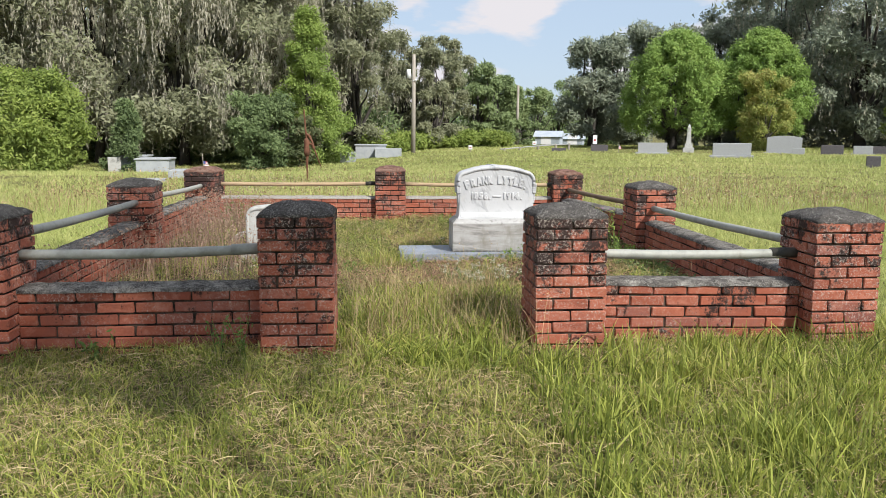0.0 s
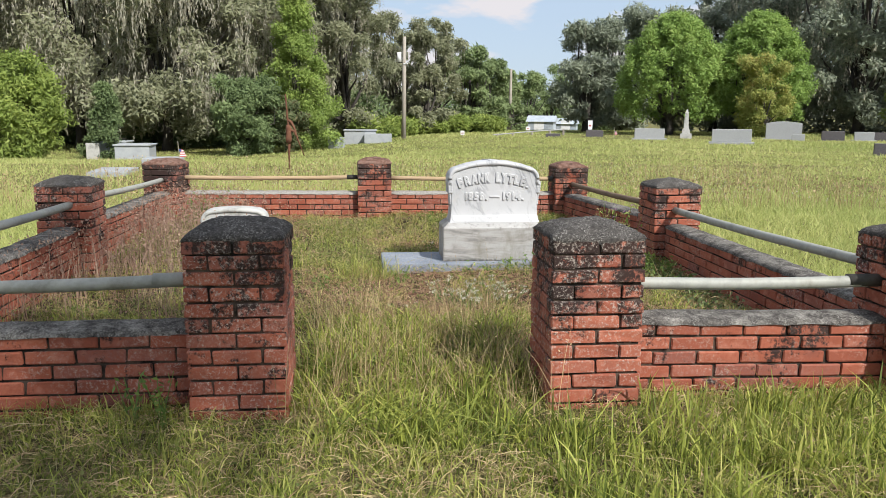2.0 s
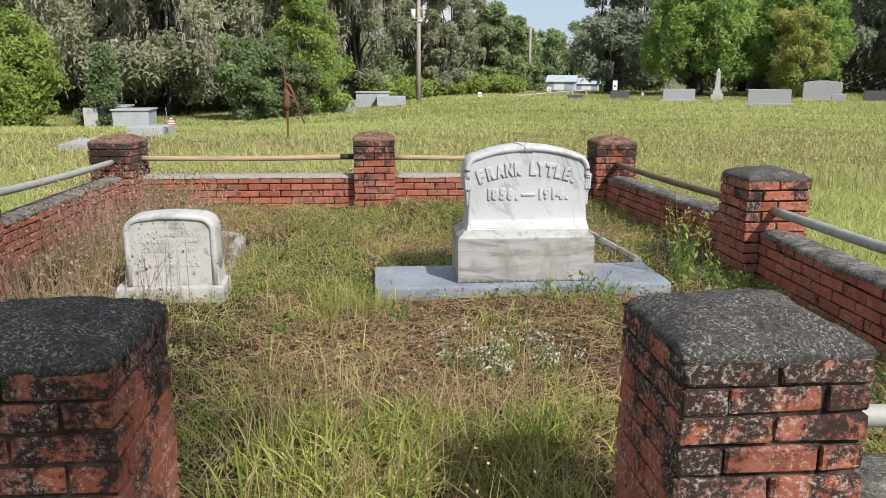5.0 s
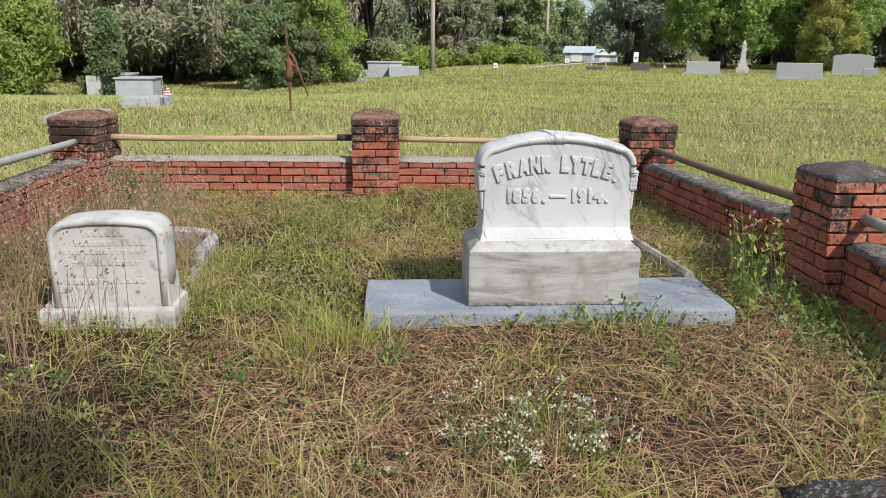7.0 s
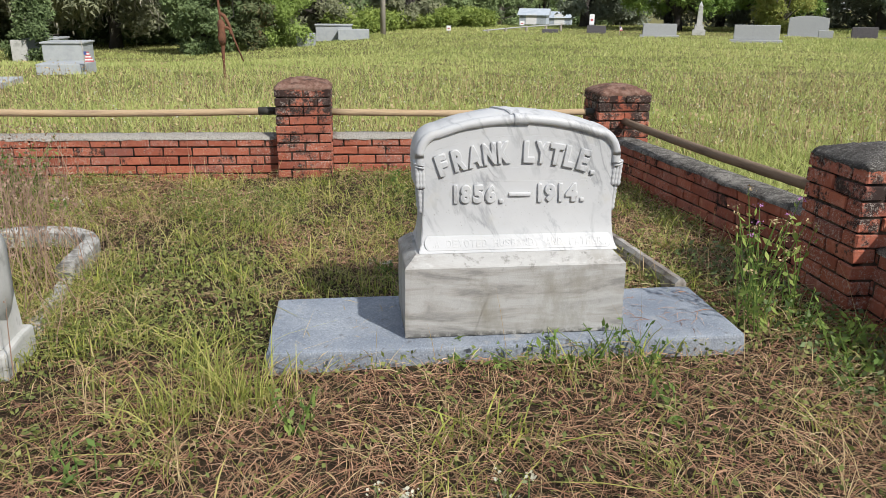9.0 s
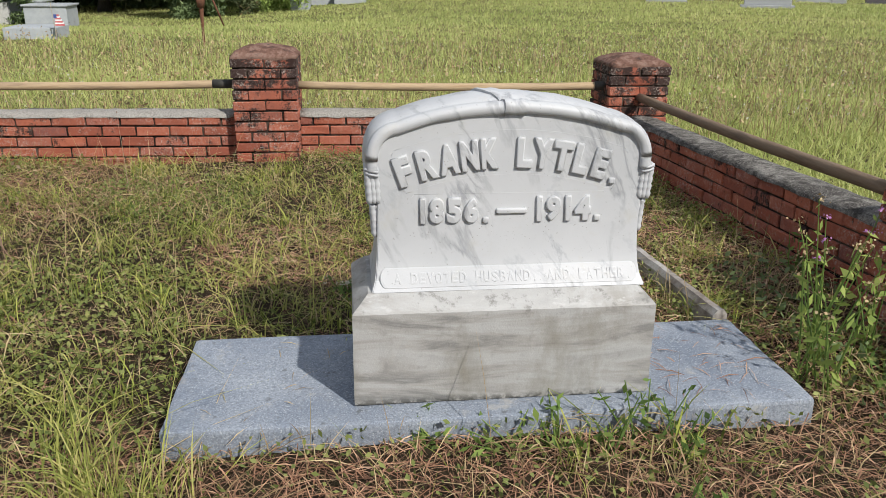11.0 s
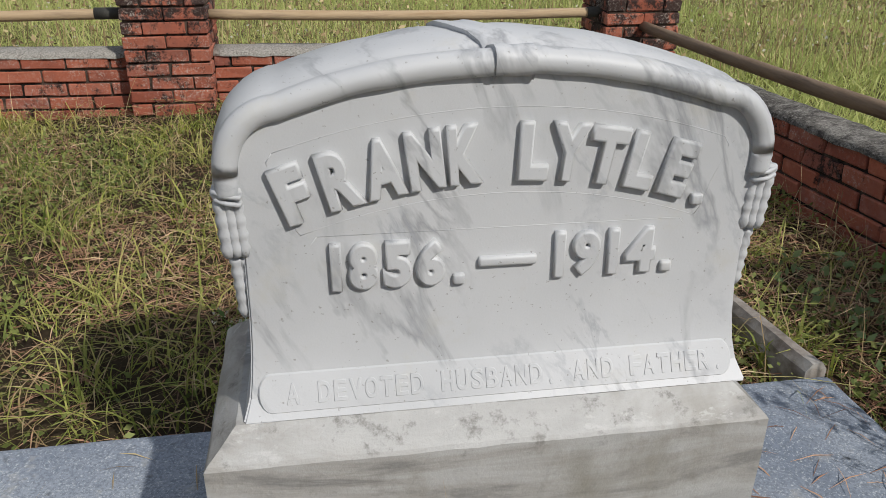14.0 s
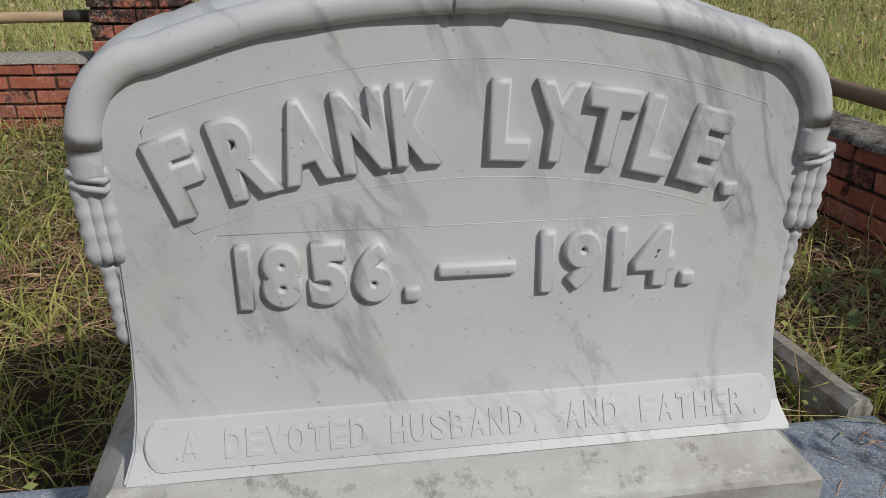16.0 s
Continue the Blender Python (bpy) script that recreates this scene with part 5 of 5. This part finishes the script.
# ---- grass ----
def blocked(x, y):
    """Where stone or brick stands and nothing grows."""
    b = np.zeros(len(x), bool)
    for px, py, _, _ in PIERS.values():
        b |= (x > px - 0.005) & (x < px + S + 0.005) & (y > py - 0.005) & (y < py + S + 0.005)
    for (ax, ay), (bx, by), *_ in WALLS:
        lo_x, hi_x, lo_y, hi_y = min(ax, bx), max(ax, bx), min(ay, by), max(ay, by)
        if hi_x - lo_x > hi_y - lo_y:
            b |= (x > lo_x) & (x < hi_x) & (np.abs(y - (ay + by) / 2) < 0.112)
        else:
            b |= (y > lo_y) & (y < hi_y) & (np.abs(x - (ax + (bx - ax) * (y - ay) / (by - ay))) < 0.112)
    b |= (x > 0.25) & (x < 2.115) & (y > 7.405) & (y < 7.985)
    b |= (x > -1.28) & (x < -0.61) & (y > 7.38) & (y < 7.74)
    return b


def value_noise(x, y, scale, seed):
    rs = np.random.default_rng(seed)
    g = rs.random((64, 64))
    u, v = x * scale + 17.3, y * scale + 9.1
    i, j = np.floor(u).astype(int), np.floor(v).astype(int)
    fu, fv = u - i, v - j
    fu, fv = fu * fu * (3 - 2 * fu), fv * fv * (3 - 2 * fv)
    at = lambda a, b: g[a % 64, b % 64]
    return (at(i, j) * (1 - fu) + at(i + 1, j) * fu) * (1 - fv) + (at(i, j + 1) * (1 - fu) + at(i + 1, j + 1) * fu) * fv


def blades(name, x, y, height, width, material, label, seed, bend=0.6, segments=2, category="grass", base=None, flat=0.0):
    """Tapered bent strips standing on the ground: one object for what nobody could count."""
    rng = np.random.default_rng(seed)
    n = len(x)
    z = ground_z(x, y) - 0.01 if base is None else base
    a = rng.uniform(0, 2 * math.pi, n)
    side = np.stack([np.cos(a), np.sin(a), np.zeros(n)], 1)
    lean_a = rng.uniform(0, 2 * math.pi, n)
    lean = np.stack([np.cos(lean_a), np.sin(lean_a), np.zeros(n)], 1) * (np.abs(rng.normal(0, bend, n)) * height)[:, None]
    root = np.stack([x, y, z], 1)
    rows = []
    for k in range(segments + 1):
        u = k / segments
        c = root + lean * (u ** 1.6) + np.stack([np.zeros(n), np.zeros(n), height * (u - flat * u * u)], 1)
        w = (width * (1 - 0.45 * u))[:, None] / 2
        rows += [c] if k == segments else [c - side * w, c + side * w]
    v = np.stack(rows, 1).reshape(-1, 3)
    m = 2 * segments + 1
    i = np.arange(n)[:, None] * m
    tris = []
    for k in range(segments - 1):
        o = 2 * k
        tris += [np.concatenate([i + o, i + o + 1, i + o + 3], 1), np.concatenate([i + o, i + o + 3, i + o + 2], 1)]
    o = 2 * (segments - 1)
    tris.append(np.concatenate([i + o, i + o + 1, i + o + 2], 1))
    return tagged(quick(name, v, np.concatenate(tris), material), label, category, kind="stuff")


def scatter(n, x0, x1, y0, y1, rng, keep=None):
    x, y = rng.uniform(x0, x1, n), rng.uniform(y0, y1, n)
    ok = ~blocked(x, y)
    if keep is not None:
        ok &= rng.random(n) < keep(x, y)
    return x[ok], y[ok]


def strips(name, x, y, z0, z1, length, width, material, label, seed, category="litter", tilt=0.15, level=None):
    """Thin strips that lie about flat: straw and needles."""
    rng = np.random.default_rng(seed)
    n = len(x)
    a = rng.uniform(0, 2 * math.pi, n)
    way = np.stack([np.cos(a), np.sin(a), rng.normal(0, tilt, n)], 1) * (length / 2)[:, None]
    side = np.stack([-np.sin(a), np.cos(a), rng.normal(0, 0.4, n)], 1) * (width / 2)[:, None]
    p = np.stack([x, y, (ground_z(x, y) if level is None else level) + rng.uniform(z0, z1, n)], 1)
    bow = np.stack([np.zeros(n), np.zeros(n), length * 0.08], 1)
    v = np.stack([p - way - bow, p + side, p + way - bow, p - side], 1).reshape(-1, 3)
    return tagged(quick(name, v, np.arange(4 * n).reshape(-1, 4), material), label, category, kind="stuff")


def leaflets(name, x, y, z0, z1, size, material, label, seed, category="ground cover"):
    rng = np.random.default_rng(seed)
    p = np.stack([x, y, ground_z(x, y) + rng.uniform(z0, z1, len(x))], 1)
    v, f = leaf_quads(p, size, rng)
    return tagged(quick(name, v, f, material), label, category, kind="stuff")


def tufts(name, spots, per, height, width, material, label, seed, bend=0.55, flat=0.4, spread=0.05, category="grass"):
    """Arching blades that spring from the same root."""
    rng = np.random.default_rng(seed)
    c = np.repeat(np.array(spots, float), per, 0)
    c = c + rng.normal(0, spread, c.shape)
    n = len(c)
    return blades(name, c[:, 0], c[:, 1], height * rng.uniform(0.4, 1.1, n), width * rng.uniform(0.6, 1.3, n), material, label, seed, bend, 3, category, flat=flat)


g = np.random.default_rng(77)
wild = lambda n, x0, x1, y0, y1: np.stack(scatter(n, x0, x1, y0, y1, g), 1)
lush = lambda x, y: np.clip(0.38 + 0.5 * smooth_step(0.4, 0.7, value_noise(x, y, 1.7, 1)) + 0.35 * value_noise(x, y, 5.0, 2) + 0.45 * smooth_step(0.8, 2.0, x) * smooth_step(4.4, 3.6, y), 0, 1.3)
bare = lambda x, y: smooth_step(-0.7, -0.2, x) * smooth_step(2.7, 2.2, x) * smooth_step(5.5, 6.0, y) * smooth_step(7.7, 7.3, y)
# before the gate: fresh green with dry stems in it
x, y = scatter(95000, -3.6, 4.6, 0.9, 4.75, g, lambda x, y: 0.25 + 0.75 * np.minimum(1, lush(x, y)))
blades("front_grass", x, y, g.uniform(0.03, 0.13, len(x)) * (0.45 + 0.75 * lush(x, y)), g.uniform(0.004, 0.009, len(x)), LAWN, "fresh green unmown grass before the brick enclosure", 1, 0.75, flat=0.2)
x, y = scatter(72000, -3.6, 4.6, 0.9, 4.75, g, lambda x, y: 0.3 + 0.7 * (value_noise(x, y, 1.4, 3) > 0.42))
strips("front_straw", x, y, 0.0, 0.075, g.uniform(0.04, 0.16, len(x)), g.uniform(0.002, 0.004, len(x)), STRAW, "dry straw lying among the fresh grass", 2, "straw")
x, y = scatter(32000, -3.6, 4.6, 0.9, 4.75, g)
leaflets("front_clover", x, y, 0.0, 0.05, 0.010, COVER, "small olive ground cover among the grass", 3)
tufts("front_tussock", wild(300, -3.4, 4.5, 1.2, 4.6), 26, 0.20, 0.0065, TUFT, "clumped longer grass before the enclosure", 4)
tufts("sunny_tussock", wild(260, 0.8, 4.5, 1.4, 4.3), 30, 0.27, 0.009, LAWN, "long bright green grass along the front wall", 5, 0.4, 0.25)
tufts("gate_tussock", wild(110, -0.2, 0.95, 4.0, 5.6), 36, 0.30, 0.008, LAWN, "long arching grass growing in the gateway", 6, 0.6, 0.45)
tufts("gate_straw", wild(34, -0.15, 0.95, 4.1, 6.2), 26, 0.34, 0.0035, STRAW, "dry arching straw grass in the gateway", 41, 0.5, 0.35)
x, y = scatter(650, -0.25, 1.0, 4.2, 5.7, g)
blades("gate_seed_stems", x, y, g.uniform(0.2, 0.5, len(x)), g.uniform(0.002, 0.0035, len(x)), STRAW, "thin pale seed stems in the gateway", 42, 0.4, 3, flat=0.1)
leaflets("gate_seed_heads", x + g.normal(0, 0.06, len(x)), y + g.normal(0, 0.06, len(x)), 0.15, 0.42, 0.006, STRAW, "feathery pale seed heads in the gateway", 43, "grass")
tufts("wall_tussock", [(px + g.normal(0, 0.03), 4.36 + g.normal(0, 0.05)) for px in np.concatenate([np.arange(-2.0, -0.6, 0.07), np.arange(1.4, 2.6, 0.07)])], 16, 0.17, 0.005, TUFT, "grass along the foot of the front wall", 7)
# inside the plot
x, y = scatter(105000, -2.2, 2.85, 4.5, 10.9, g, lambda x, y: np.clip(0.2 + 0.8 * (value_noise(x, y, 1.1, 9) > 0.45) + bare(x, y), 0, 1))
strips("pine_needles", x, y, 0.0, 0.045, g.uniform(0.05, 0.2, len(x)), g.uniform(0.002, 0.0042, len(x)), NEEDLE, "fallen brown pine needles on the plot", 8, "pine needles")
x, y = scatter(19000, -2.2, 2.85, 4.5, 10.9, g)
strips("plot_straw", x, y, 0.0, 0.10, g.uniform(0.05, 0.2, len(x)), g.uniform(0.002, 0.0035, len(x)), STRAW, "dry straw inside the brick enclosure", 9, "straw", 0.35)
x, y = scatter(110000, -2.2, 2.85, 4.8, 10.9, g, lambda x, y: 0.12 + 0.88 * smooth_step(0.4, 0.62, value_noise(x, y, 1.3, 12)) * (0.5 + 0.5 * smooth_step(7.2, 8.2, y)) * (1 - 0.5 * bare(x, y)))
leaflets("plot_clover", x, y, 0.0, 0.085, 0.0115, COVER, "low olive-green ground cover inside the enclosure", 10)
x, y = scatter(45000, -2.2, 2.85, 4.4, 10.9, g, lambda x, y: (0.10 + 0.7 * value_noise(x, y, 1.7, 5)) * (1 - 0.8 * bare(x, y)))
blades("plot_grass", x, y, g.uniform(0.03, 0.16, len(x)), g.uniform(0.002, 0.005, len(x)), LAWN, "patchy green grass inside the brick enclosure", 11, 1.3, flat=0.35)
tufts("plot_tussock", [p for p in wild(420, -2.1, 2.75, 4.8, 10.8) if g.random() > 0.55 * bare(p[0], p[1]) and not (0.85 < p[0] < 1.25 and 6.5 < p[1] < 7.15)], 30, 0.24, 0.0055, TUFT, "clumped grass inside the enclosure", 12, 0.95, 0.55)
tufts("dry_tussock", wild(130, -2.1, 2.75, 4.8, 10.8), 24, 0.26, 0.004, STRAW, "clumped dry grass inside the enclosure", 13, 1.0, 0.55)
tufts("slab_tussock", [(0.12, 7.25), (0.2, 7.12), (0.05, 7.38), (0.28, 7.2), (-0.02, 7.1)], 60, 0.36, 0.005, TUFT, "tall arching grass at the slab's corner", 14, 0.6, 0.4)
x, y = scatter(1500, 2.25, 2.72, 5.6, 8.6, g, lambda x, y: smooth_step(0.25, 0.5, value_noise(x, y, 2.2, 33)))
leaflets("wall_creeper", x, y, 0.01, 0.10, 0.017, BUSH_LEAF, "dark creeping leaves along the foot of the side wall", 49)
tufts("litter_tussock", wild(46, -0.4, 2.6, 5.2, 7.2), 34, 0.20, 0.004, STRAW, "flattened dry grass clumps before the slab", 50, 1.2, 0.6, 0.07)
tufts("green_tussock", wild(70, -2.0, 2.7, 5.0, 10.7), 40, 0.22, 0.007, LAWN, "fresh green grass clumps inside the enclosure", 44, 0.7, 0.45, 0.06)
x, y = g.uniform(1.66, 2.08, 60), g.uniform(7.45, 7.95, 60)
strips("slab_needles", x, y, 0.003, 0.010, g.uniform(0.05, 0.16, 60), g.uniform(0.0015, 0.003, 60), NEEDLE, "brown pine needles scattered on the grave slab", 45, "pine needles", 0.02, 0.05)
x, y = g.uniform(0.3, 0.75, 14), g.uniform(7.45, 7.95, 14)
strips("slab_straw", x, y, 0.003, 0.010, g.uniform(0.04, 0.14, 14), g.uniform(0.0015, 0.003, 14), STRAW, "bits of dry straw on the grave slab", 46, "straw", 0.02, 0.05)
# the ground behind and beside the walker
x, y = scatter(30000, -9, 10, -4.5, 4.6, g, lambda x, y: 1.0 - ((x > -3.6) & (x < 4.6) & (y > 0.9)))
blades("side_grass", x, y, g.uniform(0.05, 0.15, len(x)), g.uniform(0.006, 0.012, len(x)), LAWN, "rough grass round the enclosure's front", 47, 0.8, 1)
# wispy seed grass, pinkish by the side wall
x, y = scatter(3000, -2.15, -0.4, 5.0, 10.3, g, lambda x, y: smooth_step(0.3, 0.6, value_noise(x, y, 1.6, 21)) * smooth_step(-0.3, -1.2, x))
blades("pink_seed_grass", x, y, g.uniform(0.25, 0.62, len(x)), g.uniform(0.003, 0.006, len(x)), PINKISH, "wispy pinkish seed grass by the side wall", 15, 0.35, 3, flat=0.1)
n = len(x)
leaflets("pink_seed_heads", np.repeat(x, 3) + g.normal(0, 0.05, 3 * n), np.repeat(y, 3) + g.normal(0, 0.05, 3 * n), 0.25, 0.55, 0.011, PINKISH, "airy pinkish seed heads of grass", 16, "grass")
x, y = scatter(700, -2.1, 2.8, 4.8, 10.8, g)
blades("seed_stems", x, y, g.uniform(0.15, 0.42, len(x)), g.uniform(0.002, 0.003, len(x)), STRAW, "thin dry seed stems inside the enclosure", 17, 0.4, 3, flat=0.1)
# field
near = 4.3 + 11 * g.random(118000) ** 0.8
a = radians(5) + g.uniform(-0.62, 0.62, len(near))
x, y = np.sin(a) * near, np.cos(a) * near
x, y = np.concatenate([x, g.uniform(-5, -2.4, 16000), g.uniform(3.0, 7, 26000)]), np.concatenate([y, g.uniform(3, 12, 16000), g.uniform(3, 12, 26000)])
ok = ~blocked(x, y) & ~((x > -2.3) & (x < 2.95) & (y > 4.3) & (y < 11.0)) & ~((y < 4.5) & (x > -3.6) & (x < 4.6))
x, y = x[ok], y[ok]
tall, far = g.uniform(0.04, 0.17, len(x)), np.hypot(x, y) > 12.5
for pick, name, steps in ((~far, "field_grass", 2), (far, "back_field_grass", 1)):
    blades(name, x[pick], y[pick], tall[pick], 0.003 + 0.0005 * np.hypot(x, y)[pick], FIELD, "yellow-green meadow grass of the cemetery field", 18, 0.8, steps, flat=0.2)
x, y = g.uniform(-3, 7.5, 1500), 11.3 + 7 * g.random(1500) ** 1.3
leaflets("field_flowers", x, y, 0.12, 0.24, 0.013, PETAL, "tiny white flowers in the meadow grass", 48, "flower")
d = 14 + 48 * g.random(190000) ** 1.25
a = radians(5) + g.uniform(-0.62, 0.62, len(d))
x, y = np.sin(a) * d, np.cos(a) * d
blades("far_field_grass", x, y, g.uniform(0.04, 0.13, len(x)), 0.0010 * d, FIELD, "far meadow grass towards the trees", 19, 0.9, 1)

x, y = g.uniform(-6, 9, 5000), 11.1 + 8 * g.random(5000) ** 1.5
blades("field_seed_stems", x, y, g.uniform(0.18, 0.42, len(x)), np.full(len(x), 0.006), STRAW, "pale seed stems standing in the meadow", 30, 0.35, 3, flat=0.1)
leaflets("field_seed_heads", x, y, 0.18, 0.38, 0.02, STRAW, "pale seed heads in the meadow grass", 31, "grass")
tufts("kerb_tussock", [(-0.68 + g.normal(0, 0.08), v + g.normal(0, 0.05)) for v in np.arange(7.7, 8.7, 0.05)] + [(-1.0 + g.normal(0, 0.3), 8.2 + g.normal(0, 0.3)) for _ in range(20)], 22, 0.2, 0.004, TUFT, "grass growing over the old grave kerb", 32)


# ---- weeds ----
def weed(x, y, height, stems, leaf_size, label, seed, flowers=None, leaves=40, spread=0.05, leaf=None):
    rng = np.random.default_rng(seed)
    z = float(ground_z(x, y)) if not ((0.26 < x < 2.1) and (7.42 < y < 7.97)) else 0.05
    thing = empty("weed", pose(x, y, z), label, "weed", "weeds in the plot")
    pts, tips = [], []
    for i in range(stems):
        a, lean = rng.uniform(0, 2 * math.pi), rng.uniform(0.3, 1.0) * spread * 3
        top = Vector((math.cos(a) * lean, math.sin(a) * lean, height * rng.uniform(0.7, 1.0)))
        root = Vector((rng.normal(0, spread * 0.3), rng.normal(0, spread * 0.3), -0.02))
        bm = bmesh.new()
        tube(bm, [root, root.lerp(top, 0.5) + Vector((0, 0, height * 0.06)), top], [0.003, 0.0025, 0.0015], 5)
        part("stem", bm, WEED, thing)
        pts += [tuple(root.lerp(top, u)) for u in np.linspace(0.15, 0.95, 2 * leaves // stems)]
        tips.append(top)
    p = np.array(pts) + rng.normal(0, leaf_size * 0.5, (len(pts), 3)) * [1, 1, 0.4]
    v, f = leaf_quads(p, leaf_size * 0.5, rng, 0, 2.6)
    tagged(quick("foliage", v, f, leaf or WEED, thing), kind="stuff")
    if flowers:
        c = np.concatenate([np.array(t) + rng.normal(0, 0.013, (12, 3)) * [1, 1, 0.4] for t in tips])
        v, f = leaf_quads(c, 0.0085, rng, 0, 1.2)
        tagged(quick("flower_head", v, f, flowers, thing), kind="stuff")
    return thing


for i in range(11):
    weed(0.84 + g.normal(0, 0.16), 6.24 + g.normal(0, 0.12), g.uniform(0.10, 0.20), 6, 0.018, "grey-green weed with flat clusters of tiny white flowers", 200 + i, PETAL, 20, 0.05, SAGE)
for i, (x, y, h) in enumerate([(2.20, 7.62, 0.52), (2.30, 7.72, 0.60), (2.24, 7.55, 0.42), (2.36, 7.85, 0.5), (2.48, 7.75, 0.4)]):
    weed(x, y, h, 5, 0.036, "tall leafy weed with dry flower heads beside the slab", 220 + i, PURPLE if i == 3 else STRAW, 18, 0.06, FRESH)
for i, (x, y, h) in enumerate([(0.39, 6.97, 0.17), (1.32, 7.34, 0.13), (1.46, 7.32, 0.17), (1.56, 7.33, 0.19), (1.64, 7.28, 0.15), (1.20, 7.35, 0.10), (0.95, 7.36, 0.08), (-0.18, 6.75, 0.12), (1.62, 6.9, 0.12), (-1.75, 10.3, 0.42), (-1.6, 10.45, 0.36), (-1.9, 10.25, 0.36), (-1.68, 10.38, 0.45), (-1.82, 10.42, 0.40), (-1.55, 10.3, 0.3),
                               (2.52, 7.42, 0.2), (2.42, 7.2, 0.2), (2.58, 7.3, 0.24), (2.35, 7.05, 0.16), (2.55, 6.7, 0.2), (2.45, 6.5, 0.18), (2.45, 7.35, 0.25), (2.55, 7.15, 0.22), (2.5, 6.9, 0.25), (2.4, 7.5, 0.28), (2.6, 8.4, 0.3), (-0.85, 4.25, 0.22), (-0.72, 4.24, 0.28), (-1.5, 4.3, 0.2)]):
    weed(x, y, h * (0.75 if x > 2.3 else 1.0), 4, 0.028, "fresh green broad-leaved weed", 240 + i, None, 60 if y > 10 else 20, 0.09 if y > 10 else 0.05)
for i in range(26):
    x, y = float(g.uniform(-2, 2.7)), float(g.uniform(4.9, 10.6))
    if not blocked(np.array([x]), np.array([y]))[0]:
        weed(x, y, g.uniform(0.06, 0.14), 3, 0.03, "small broad-leaved weed with white flowers", 280 + i, PETAL if i % 3 == 0 else None, 18)
